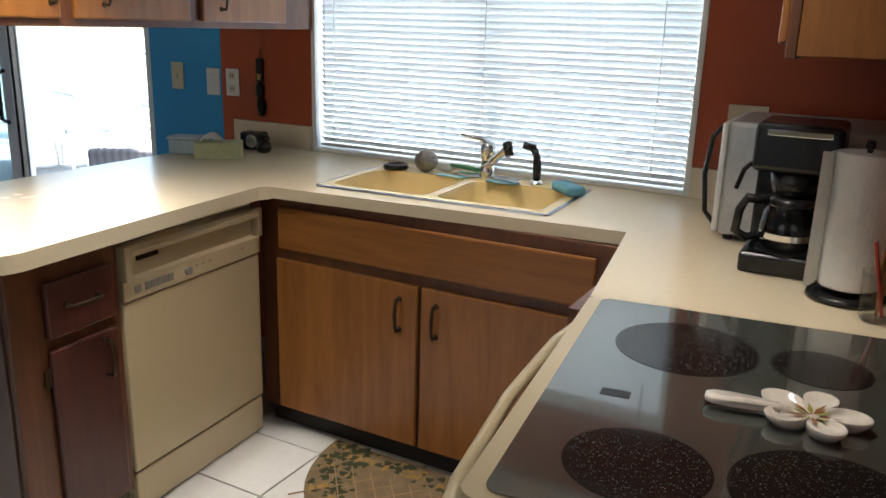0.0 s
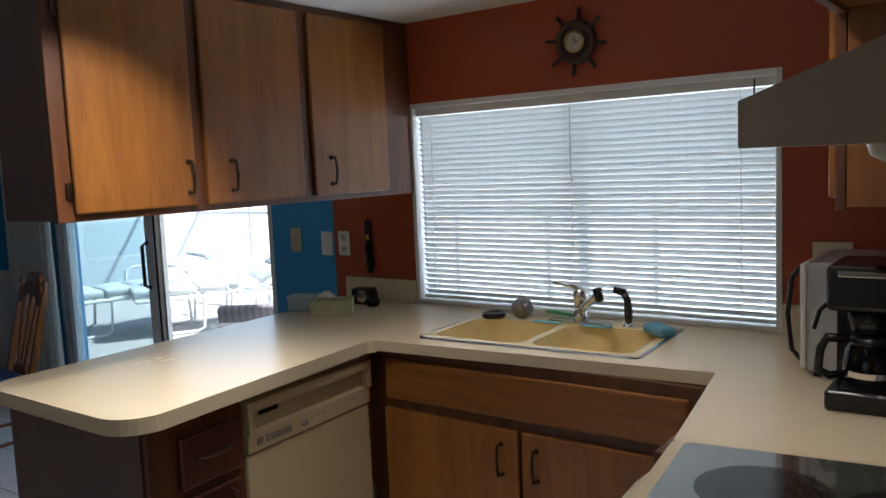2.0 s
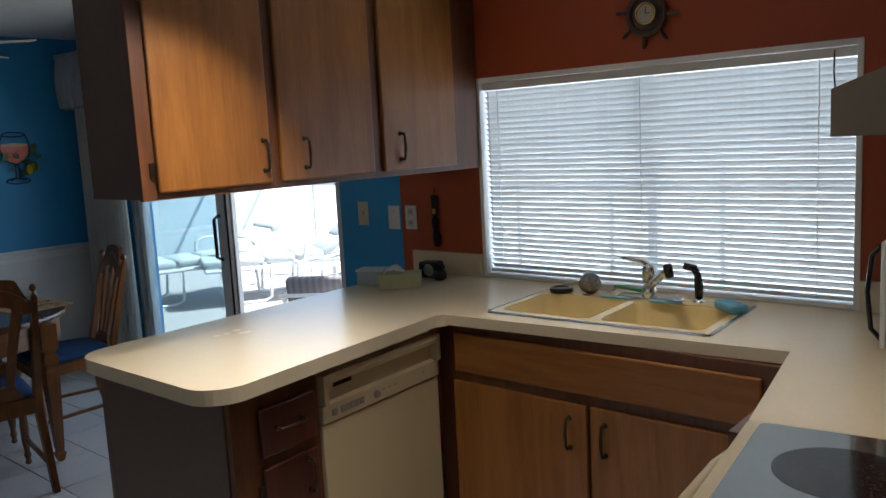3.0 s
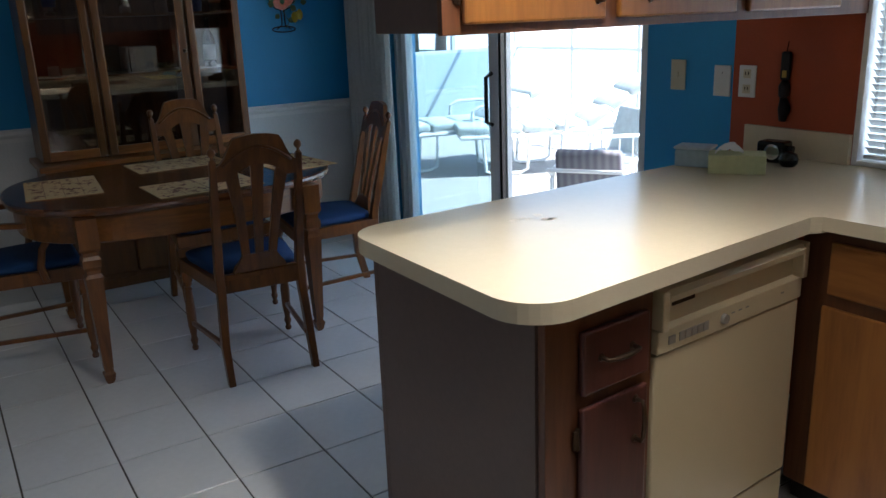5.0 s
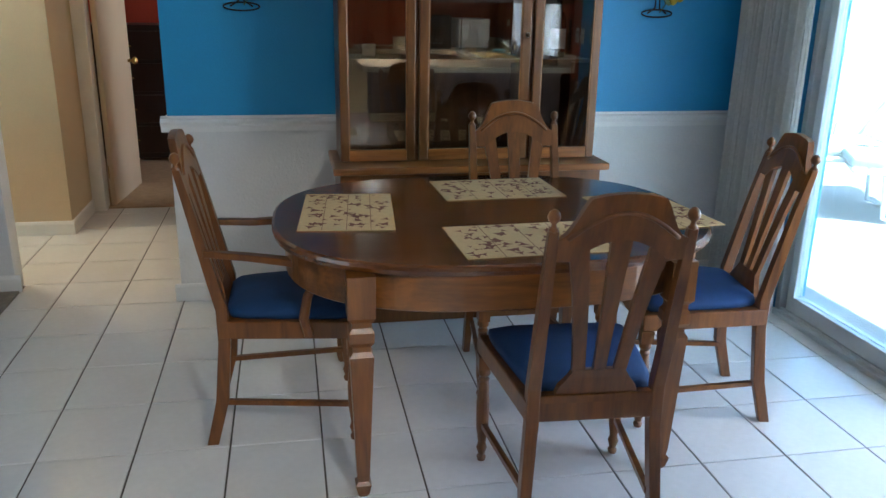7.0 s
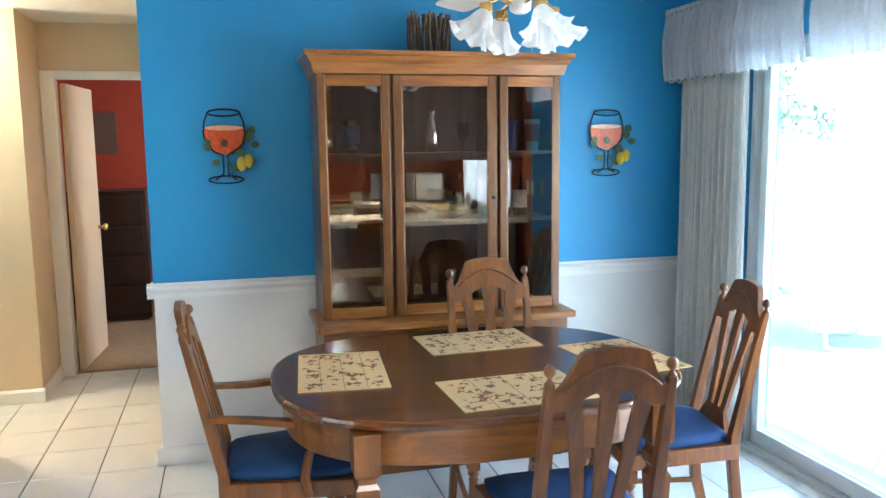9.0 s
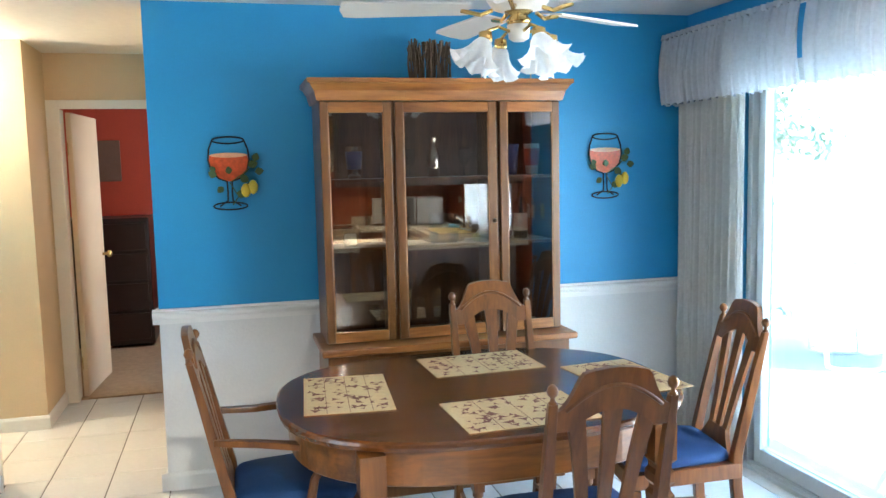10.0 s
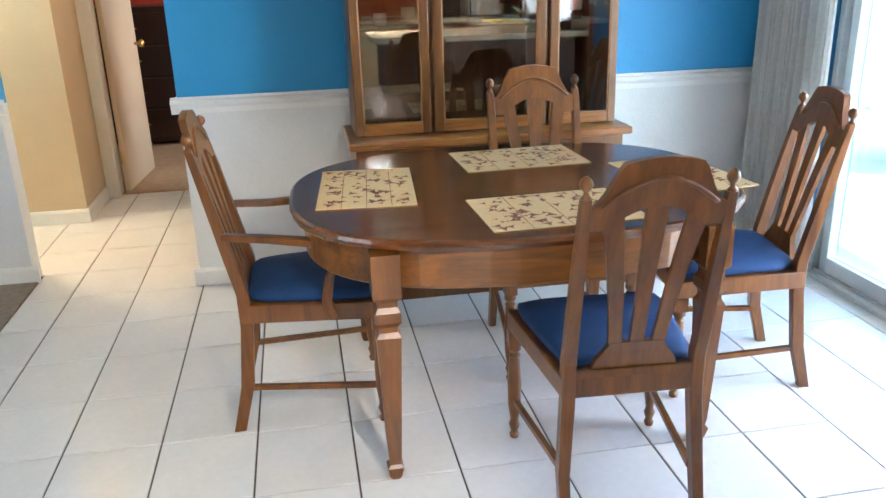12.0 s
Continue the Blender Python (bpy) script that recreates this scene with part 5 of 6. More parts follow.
# ---- dining room things ----
def chair(name, label, arms=False):
    """A dining chair facing +x, its seat's middle at the origin."""
    c = thing(name, label, "chair", group="chairs round the dining table")
    W = M["chair"]
    wf, wb = 0.225, 0.172                     # half widths, front and back
    xf, xb = 0.20, -0.22
    # seat frame and cushion
    bm = bmesh.new()
    out = ((xf + 0.02, -wf - 0.02), (xf + 0.02, wf + 0.02), (xb - 0.005, wb + 0.018), (xb - 0.005, -wb - 0.018))
    prism(bm, out, 0.06, lambda a, b, d: (a, b, 0.375 + d))
    bevel(bm, 0.005)
    part("seat_frame", bm, W, c)
    bm = bmesh.new()
    rings = []
    n = 7
    for k, (sc, z) in enumerate(((0.97, 0.436), (1.0, 0.45), (0.99, 0.463), (0.90, 0.475), (0.6, 0.484), (0.2, 0.487))):
        r = []
        for (a, b) in ((xf + 0.012, -wf - 0.008), (xf + 0.012, wf + 0.008), (xb + 0.02, wb + 0.0), (xb + 0.02, -wb - 0.0)):
            r.append((a, b))
        pts = []
        for i in range(4):
            p, q = Vector(r[i]), Vector(r[(i + 1) % 4])
            for j in range(n):
                t = j / n
                e = p.lerp(q, t)
                # soften the corner
                m_ = Vector((-0.01, 0))
                corner = max(0.0, 1 - min(t, 1 - t) * 6)
                e = e.lerp(m_, 0.07 * corner)
                e = m_ + (e - m_) * sc
                pts.append(bm.verts.new((e.x, e.y, z)))
        rings.append(pts)
    for p, q in zip(rings, rings[1:]):
        k = len(p)
        for j in range(k):
            bm.faces.new((p[j], p[(j + 1) % k], q[(j + 1) % k], q[j]))
    bm.faces.new(rings[0][::-1]), bm.faces.new(rings[-1])
    part("seat_cushion", bm, M["bluefab"], c, "dark blue velvet seat cushion", smooth=True)
    # front legs: turned and squared
    for s in (-1, 1):
        bm = bmesh.new()
        square_loft(bm, ((xf, s * wf, 0.375, 0.021, 0.021), (xf, s * wf, 0.33, 0.021, 0.021)))
        lathe(bm, ((0.006, 0.0), (0.013, 0.004), (0.016, 0.016), (0.011, 0.026), (0.018, 0.05), (0.014, 0.062), (0.013, 0.07), (0.020, 0.12), (0.022, 0.20), (0.016, 0.285), (0.019, 0.292), (0.014, 0.302), (0.021, 0.312), (0.021, 0.33)), (xf, s * wf, 0), 14)
        part("leg", bm, W, c, smooth=False)
    # back posts: raked foot, raked top, ball finial
    path = ((xb + 0.00, 0, 0.030, 0.014), (xb - 0.005, 0.16, 0.026, 0.016), (xb + 0.012, 0.36, 0.024, 0.018), (xb + 0.01, 0.47, 0.023, 0.018), (xb - 0.02, 0.60, 0.021, 0.016), (xb - 0.065, 0.80, 0.017, 0.014), (xb - 0.095, 0.925, 0.014, 0.013))
    for s in (-1, 1):
        bm = bmesh.new()
        rows = []
        for i, (x, z, a, b) in enumerate(path):
            if i == 0:
                x, z = xb - 0.045, 0.0
            rows.append((x, s * (wb + (0.012 if z < 0.2 else 0)), z, a * 0.62 if i == 0 else a * 0.8, b))
        square_loft(bm, rows)
        bevel(bm, 0.004, 2, [e for e in bm.edges if abs(e.verts[0].co.z - e.verts[1].co.z) > 0.05])
        part("back_post", bm, W, c)
        bm = lathe(bmesh.new(), ((0.010, 0.0), (0.013, 0.006), (0.007, 0.012), (0.006, 0.02), (0.013, 0.026), (0.0165, 0.036), (0.013, 0.047), (0.005, 0.054)), (xb - 0.096, s * wb, 0.922), 14)
        part("finial", bm, W, c, smooth=True)

    def bx_(z):
        """Where the back's plane is at a height."""
        zs, xs = [p[1] for p in path], [p[0] for p in path]
        return float(np.interp(z, zs, xs))
    # crest: arched board with a carved sweep
    hw = wb - 0.012
    top = []
    for i in range(33):
        u = -1 + 2 * i / 32
        a = abs(u)
        if a < 0.56:
            z = 1.017 - 0.012 * (a / 0.56) ** 2
        elif a < 0.64:
            z = 1.005 - (a - 0.56) / 0.08 * 0.018
        else:
            t = (a - 0.64) / 0.36
            z = 0.987 - 0.083 * math.sin(t * math.pi / 2) - 0.0 * t
        top.append((u * hw, z))
    bot = []
    for i in range(33):
        u = 1 - 2 * i / 32
        a = abs(u)
        z = 0.845 + 0.055 * max(0.0, 1 - (a / 0.75) ** 2) if a < 0.75 else 0.845 + 0.0 * a
        bot.append((u * hw, z))
    bm = prism(bmesh.new(), top + bot, 0.022, lambda a, b, d: (bx_(min(b, 0.925)) - max(0, b - 0.925) * 0.22 - 0.011 + d, a, b))
    part("crest_rail", bm, W, c)
    bm = bmesh.new()
    rim = [(u * hw * 0.86, 0.895 + 0.075 * math.cos(u * 1.45)) for u in [(-1 + i / 8) for i in range(17)]]
    tube(bm, [(bx_(min(b, 0.92)) - max(0, b - 0.925) * 0.22 + 0.012, a, b) for a, b in rim], 0.006, 6)
    tube(bm, [(bx_(min(b, 0.92)) - max(0, b - 0.925) * 0.22 - 0.012, a, b) for a, b in rim], 0.006, 6)
    part("carving", bm, W, c, smooth=True)
    # three splats flaring to the crest
    for s in (-1, 0, 1):
        pts = []
        zz = [0.475 + i * 0.0425 for i in range(11)]
        for sgn in (-1, 1):
            seq = zz if sgn < 0 else zz[::-1]
            for z in seq:
                t = (z - 0.475) / 0.425
                cy = s * (0.052 + 0.040 * t + 0.016 * t ** 3)
                w = 0.017 + 0.010 * t ** 2
                pts.append((cy + sgn * w, z))
        bm = prism(bmesh.new(), pts, 0.014, lambda a, b, d: (bx_(b) - 0.007 + d, a, b))
        part("splat", bm, W, c)
    pts = [(-0.115, 0.45), (0.115, 0.45), (0.105, 0.475), (0.085, 0.50), (0.070, 0.56), (-0.070, 0.56), (-0.085, 0.50), (-0.105, 0.475)]
    bm = prism(bmesh.new(), [(a, b if b < 0.56 else 0.525) for a, b in pts], 0.018, lambda a, b, d: (bx_(b) - 0.009 + d, a, b))
    part("splat_shoe", bm, W, c)
    part("back_rail", bx(xb - 0.005, xb + 0.025, -wb + 0.012, wb - 0.012, 0.425, 0.452, 0.004), W, c)
    # stretchers
    for s in (-1, 1):
        bm = bmesh.new()
        tube(bm, ((xb + 0.0, s * wb, 0.145), (xf, s * wf, 0.135)), 0.012, 4)
        part("side_stretcher", bm, W, c)
    if arms:
        for s in (-1, 1):
            bm = bmesh.new()
            pts = [(bx_(0.66), s * (wb + 0.018), 0.665), (-0.12, s * (wb + 0.035), 0.655), (0.02, s * (wf + 0.03), 0.648), (0.13, s * (wf + 0.045), 0.652), (0.17, s * (wf + 0.04), 0.648)]
            prof = []
            rows = [[bm.verts.new((p[0], p[1] + a, p[2] + b)) for a, b in ((-w, -0.011), (w, -0.011), (w, 0.011), (-w, 0.011))] for p, w in zip(pts, (0.013, 0.018, 0.024, 0.030, 0.022))]
            for p, q in zip(rows, rows[1:]):
                for j in range(4):
                    bm.faces.new((p[j], p[(j + 1) % 4], q[(j + 1) % 4], q[j]))
            bm.faces.new(rows[0][::-1]), bm.faces.new(rows[-1])
            bevel(bm, 0.004)
            part("armrest", bm, W, c)
            bm = tube(bmesh.new(), ((0.06, s * (wf + 0.012), 0.395), (0.045, s * (wf + 0.030), 0.46), (0.06, s * (wf + 0.042), 0.54), (0.10, s * (wf + 0.044), 0.60), (0.13, s * (wf + 0.042), 0.645)), [0.017, 0.016, 0.015, 0.016, 0.019], 8)
            part("arm_support", bm, W, c)
    return c


ch = chair("dining_chair", "carved wooden dining chair with blue seat facing the table's long side")
UP = Matrix.Diagonal((1.03, 1.0, 1.025, 1))
ch.matrix_basis = pose(-2.075, -0.900, 0, 0, 0, 176.5) @ UP
c2 = copy_thing(ch, pose(-2.87, -0.80, 0, 0, 0, -1) @ UP)
c2["label"] = "carved wooden dining chair with blue seat, before the china cabinet"
c3 = copy_thing(ch, pose(-2.612, -0.270, 0, 0, 0, -98) @ Matrix.Diagonal((1.0, 1.0, 0.985, 1)))
c3["label"] = "carved wooden dining chair with blue seat, beside the sliding door"
ac = chair("dining_armchair", "carved wooden armchair with blue seat at the table's end", True)
ac.matrix_basis = pose(-2.722, -1.715, 0, 0, 0, 89) @ UP

# table
TX, TY, TA, TB = -2.645, -1.03, 0.585, 0.735


def oval(a, b, n=64, e=2.6):
    r = []
    for i in range(n):
        t = 2 * math.pi * i / n
        c, s = math.cos(t), math.sin(t)
        r.append((math.copysign(abs(c) ** (2 / e), c) * a, math.copysign(abs(s) ** (2 / e), s) * b))
    return r


def oval_loft(rows, e=2.6):
    bm = bmesh.new()
    rings = [[bm.verts.new((x, y, z)) for x, y in oval(TA - d, TB - d, 64, e)] for d, z in rows]
    for p, q in zip(rings, rings[1:]):
        for j in range(64):
            bm.faces.new((p[j], p[(j + 1) % 64], q[(j + 1) % 64], q[j]))
    bm.faces.new(rings[0][::-1]), bm.faces.new(rings[-1])
    return bm


tb = thing("dining_table", "oval dark wooden dining table with tapered legs and four placemats", "table", (TX, TY, 0))
tb.scale = (1, 1, 1.014)
part("tabletop", oval_loft(((0.02, 0.715), (0.004, 0.722), (0.0, 0.735), (0.003, 0.745), (0.012, 0.75))), M["walnut"], tb, "dark polished oval top")
part("apron", oval_loft(((0.045, 0.60), (0.04, 0.605), (0.04, 0.715))), wood("pecan_apron", (0.095, 0.032, 0.005), (0.23, 0.083, 0.014), 0.3, axis=1, coat=0.3), tb)
for sx in (-1, 1):
    for sy in (-1, 1):
        x, y = sx * 0.482, sy * 0.485
        bm = bmesh.new()
        square_loft(bm, ((x, y, 0.0, 0.010, 0.010), (x, y, 0.012, 0.017, 0.017), (x, y, 0.045, 0.024, 0.024), (x, y, 0.055, 0.016, 0.016), (x, y, 0.075, 0.019, 0.019), (x, y, 0.44, 0.033, 0.033), (x, y, 0.47, 0.035, 0.035), (x, y, 0.485, 0.026, 0.026), (x, y, 0.50, 0.026, 0.026),
                         (x, y, 0.515, 0.036, 0.036), (x, y, 0.545, 0.036, 0.036), (x, y, 0.56, 0.028, 0.028), (x, y, 0.575, 0.028, 0.028), (x, y, 0.59, 0.040, 0.040), (x, y, 0.714, 0.040, 0.040)))
        part("leg", bm, M["chair"], tb)

# placemats
PM = mat("placemat_straw", (0.52, 0.38, 0.19), 0.9, var=0.12, scale=60, fine=300, bump=0.5)
PD = mat("placemat_print", (0.15, 0.055, 0.03), 0.9, var=0.2)
rng_ = random.Random(4)


def placemat(x, y, lx, ly, rz):
    p = thing("placemat", "straw-coloured placemat printed with small dark leaves, on the dining table", "placemat", (x, y, 0.7612), rz, group="placemats on the table")
    part("mat_cloth", bx(-lx / 2, lx / 2, -ly / 2, ly / 2, 0, 0.003, 0.001, 1), PM, p)
    bm = bmesh.new()
    for i in range(85):
        cx, cy, a, r = rng_.uniform(-lx / 2 + .02, lx / 2 - .02), rng_.uniform(-ly / 2 + .02, ly / 2 - .02), rng_.uniform(0, 6.28), rng_.uniform(0.009, 0.026)
        v = [bm.verts.new((cx + math.cos(a + q) * r * (1 if k % 2 == 0 else 0.35), cy + math.sin(a + q) * r * (1 if k % 2 == 0 else 0.35), 0.0036)) for k, q in enumerate((0, 1.2, 2.1, 3.1, 4.3, 5.2))]
        bm.faces.new(v)
    part("print", bm, PD, p, kind="stuff")
    bm = bmesh.new()
    for k in range(1, 4):
        box(bm, -lx / 2, lx / 2, -ly / 2 + k * ly / 4 - 0.001, -ly / 2 + k * ly / 4 + 0.001, 0.0029, 0.0036)
    part("seams", bm, PD, p, kind="stuff")
    return p


placemat(-2.70, -1.51, 0.48, 0.31, -5)
placemat(-2.965, -0.92, 0.315, 0.46, 2)
placemat(-2.30, -0.99, 0.33, 0.46, 2)
placemat(-2.58, -0.46, 0.46, 0.30, 6)

# china cabinet
HX, HY0, HY1 = -3.72, -1.475, -0.298
cc = thing("china_cabinet", "wooden china cabinet with three glass doors, against the blue wall", "china cabinet", (0.15, 0, 0))
part("base", bx(-4.055, -3.64, HY0 - 0.01, HY1 + 0.01, 0.06, 0.715, 0.004), M["hutch"], cc)
part("plinth", bx(-4.05, -3.66, HY0 + 0.01, HY1 - 0.01, 0.0, 0.06), M["hutch"], cc)
part("ledge", bx(-4.055, -3.60, HY0 - 0.04, HY1 + 0.04, 0.717, 0.750, 0.008), M["hutchh"], cc)
for y0, y1 in ((HY0 + 0.02, -1.09), (-1.08, -0.69), (-0.68, HY1 - 0.02)):
    d = part("base_door", bx(-3.638, -3.62, y0, y1, 0.09, 0.64, 0.005), M["hutch"], cc)
    part("pull", bx(-3.618, -3.605, (y0 + y1) / 2 - 0.03, (y0 + y1) / 2 + 0.03, 0.36, 0.375, 0.003), M["brass"], d)
Z0, Z1 = 0.752, 1.897
part("back_panel", bx(-4.055, -4.045, HY0 + 0.02, HY1 - 0.02, Z0, Z1), M["hutchin"], cc)
for a, b in ((HY0, HY0 + 0.02), (HY1 - 0.02, HY1)):
    part("side_panel", bx(-4.055, HX - 0.02, a, b, Z0, Z1, 0.002), M["hutch"], cc)
for y in (-1.134, -0.617):
    part("divider", bx(-4.04, HX - 0.022, y - 0.009, y + 0.009, Z0, Z1 - 0.01), M["hutch"], cc)
part("top_board", bx(-4.055, HX - 0.02, HY0 + 0.02, HY1 - 0.02, Z1, Z1 + 0.02), M["hutch"], cc)
for z in (1.195, 1.52):
    for a, b in ((HY0 + 0.02, -1.143), (-1.125, -0.626), (-0.608, HY1 - 0.02)):
        part("shelf", bx(-4.04, HX - 0.04, a, b, z - 0.009, z + 0.006), M["hutch"], cc)
bm = bmesh.new()
CP = ((0.0, 0.0), (0.012, 0.0), (0.018, 0.02), (0.024, 0.045), (0.045, 0.075), (0.055, 0.08), (0.055, 0.10), (0.0, 0.10))
rings = []
for o, z in CP:
    rings.append([bm.verts.new(p) for p in ((-4.055, HY0 - o, Z1 - 0.01 + z), (HX + o, HY0 - o, Z1 - 0.01 + z), (HX + o, HY1 + o, Z1 - 0.01 + z), (-4.055, HY1 + o, Z1 - 0.01 + z))])
for p, q in zip(rings, rings[1:]):
    for j in range(4):
        bm.faces.new((p[j], p[(j + 1) % 4], q[(j + 1) % 4], q[j]))
bm.faces.new(rings[-1])
part("cornice", bm, M["hutchh"], cc, "lighter moulded cornice")
for y0, y1, hs in ((HY0, -1.142, 0), (-1.126, -0.625, 1), (-0.609, HY1, 0)):
    f = 0.038 if hs == 0 else 0.042
    d = part("glass_door", bx(HX - 0.02, HX, y0 + 0.001, y0 + f, Z0 + 0.004, Z1 - 0.014, 0.003), M["hutch"], cc, "framed glass door")
    part("door_stile", bx(HX - 0.02, HX, y1 - f, y1 - 0.001, Z0 + 0.004, Z1 - 0.014, 0.003), M["hutch"], d)
    part("top_rail", bx(HX - 0.019, HX - 0.001, y0 + f, y1 - f, Z1 - 0.064, Z1 - 0.014, 0.003), M["hutchh"], d)
    part("bottom_rail", bx(HX - 0.019, HX - 0.001, y0 + f, y1 - f, Z0 + 0.004, Z0 + 0.055, 0.003), M["hutchh"], d)
    part("pane", bx(HX - 0.012, HX - 0.009, y0 + f, y1 - f, Z0 + 0.055, Z1 - 0.064), M["cabglass"], d).visible_shadow = False
    bm = bmesh.new()
    for a in (y0 + f, y1 - f - 0.004):
        box(bm, HX - 0.008, HX - 0.001, a, a + 0.004, Z0 + 0.055, Z1 - 0.064)
    part("bead", bm, M["hutchh"], d)
part("door_knob", lathe(bmesh.new(), ((0.006, 0), (0.006, 0.01), (0.012, 0.016), (0.01, 0.024), (0.003, 0.027)), n=12), M["bronze"], cc, "bronze knob").matrix_basis = pose(HX, -0.646, 1.31, 0, 90, 0)


def on_shelf(name, prof, y, z, m, label, cat, x=-3.73, n=18, extra=None):
    t = thing(name, label, cat, (x, y, z))
    part("body", lathe(bmesh.new(), prof, n=n), m, t, smooth=True)
    if extra:
        part(extra[0], lathe(bmesh.new(), extra[1], n=n), extra[2], t, extra[3], smooth=True)
    return t


CAN = ((0.026, 0), (0.030, 0.004), (0.032, 0.02), (0.040, 0.14), (0.042, 0.15), (0.041, 0.155))
BLUEP, REDP, WHITEP = mat("navy_print", (0.02, 0.05, 0.22), 0.35), mat("red_print", (0.45, 0.12, 0.08), 0.4), mat("pale_label", (0.6, 0.58, 0.55), 0.5)
on_shelf("tumbler", CAN, -1.30, 1.527, M["chrome"], "tall steel tumbler with a dark printed band, on a shelf", "tumbler", extra=("printed_band", ((0.0345, 0.045), (0.0415, 0.13)), BLUEP, "dark printed band"))
on_shelf("cocktail_shaker", ((0.024, 0), (0.030, 0.01), (0.036, 0.07), (0.036, 0.10), (0.026, 0.135), (0.016, 0.15), (0.016, 0.165), (0.013, 0.17), (0.019, 0.185), (0.016, 0.20), (0.004, 0.207)), -0.905, 1.527, M["chrome"], "polished steel cocktail shaker on the middle shelf", "cocktail shaker")
on_shelf("plastic_cup", CAN, -0.505, 1.527, BLUEP, "blue printed plastic cup on the upper shelf", "cup", x=-3.71)
on_shelf("plastic_cup", CAN, -0.385, 1.527, WHITEP, "pale printed plastic cup on the upper shelf", "cup", extra=("printed_band", ((0.0345, 0.045), (0.0415, 0.13)), REDP, "red print"))
on_shelf("wine_bottle", ((0.033, 0), (0.036, 0.006), (0.036, 0.16), (0.030, 0.185), (0.014, 0.215), (0.013, 0.27), (0.015, 0.272), (0.015, 0.29)), -0.45, 1.202, mat("dark_wine_bottle", (0.02, 0.012, 0.01), 0.12, var=0.05), "dark wine bottle with a white label on the shelf", "bottle", extra=("label_paper", ((0.0365, 0.04), (0.0365, 0.13)), WHITEP, "white paper label"))
GOB = ((0.026, 0), (0.026, 0.002), (0.004, 0.006), (0.003, 0.05), (0.018, 0.065), (0.030, 0.09), (0.029, 0.12), (0.027, 0.14))
for i, (y, z) in enumerate(((-1.02, 1.527), (-0.74, 1.527), (-0.90, 1.202), (-0.80, 1.202), (-1.36, 0.757), (-1.22, 0.757))):
    g = thing("wine_glass", "clear stemmed wine glass standing in the china cabinet", "wine glass", (-3.75, y, z), group="glasses in the china cabinet")
    part("bowl", lathe(bmesh.new(), GOB, n=16, cap=False), M["glass"], g, smooth=True)
for y in (-0.90, -0.80):
    g = thing("blue_glass", "small blue glass on the china cabinet's shelf", "glass", (-3.65, y - 0.03, 1.202), group="small blue glasses")
    part("bowl", lathe(bmesh.new(), ((0.016, 0), (0.017, 0.003), (0.024, 0.03), (0.022, 0.055)), n=14), glass("blue_glass", (0.35, 0.6, 0.95), 0.0, 0.9), g, smooth=True)
jr = on_shelf("glass_jar", ((0.03, 0), (0.034, 0.01), (0.034, 0.07), (0.02, 0.09), (0.02, 0.10)), -1.33, 1.202, M["glass"], "clear glass jar with white powder inside", "jar", extra=("filling", ((0.028, 0.003), (0.03, 0.01), (0.03, 0.055)), WHITEP, "white powder"))
bw = thing("glass_tray", "low clear glass tray on the middle shelf", "tray", (-3.73, -0.86, 1.203))
part("dish", lathe(bmesh.new(), ((0.08, 0), (0.10, 0.004), (0.115, 0.02), (0.11, 0.02), (0.095, 0.008)), n=24, cap=True), M["glass"], bw, smooth=True)

# twig bundle on top
tw = thing("twig_bundle", "upright bundle of dry brown twigs in a dark tray", "decoration", (-3.75, -0.90, 1.989))
part("tray", bx(-0.05, 0.05, -0.12, 0.13, 0, 0.012, 0.003), M["blackm"], tw)
r5 = random.Random(11)
bm = bmesh.new()
for i in range(70):
    x, y = r5.uniform(-0.035, 0.035), r5.uniform(-0.105, 0.10)
    h = r5.uniform(0.17, 0.21)
    tube(bm, ((x, y, 0.01), (x + r5.uniform(-.008, .008), y + r5.uniform(-.01, .01), h * 0.5), (x + r5.uniform(-.012, .012), y + r5.uniform(-.015, .015), h)), r5.uniform(0.003, 0.006), 5)
part("twig_cluster", bm, mat("dry_twig_bark", (0.13, 0.09, 0.06), 0.9, var=0.4, scale=30, fine=100, bump=0.6), tw, kind="stuff")
fg = thing("glass_figurine", "tiny clear glass figurine on top of the china cabinet", "figurine", (-3.70, -0.33, 1.989))
part("body", lathe(bmesh.new(), ((0.02, 0), (0.021, 0.004), (0.006, 0.01), (0.010, 0.025), (0.004, 0.035)), n=12), M["glass"], fg, smooth=True)

# wine glass wall art
RIM, WINE = M["blackm"], mat("orange_red_enamel", (0.62, 0.09, 0.025), 0.3, var=0.25, scale=30)
LEAF, LEMON = mat("dark_green_tin_leaf", (0.05, 0.10, 0.03), 0.5, var=0.3), mat("yellow_enamel_lemon", (0.55, 0.42, 0.03), 0.35, var=0.15)


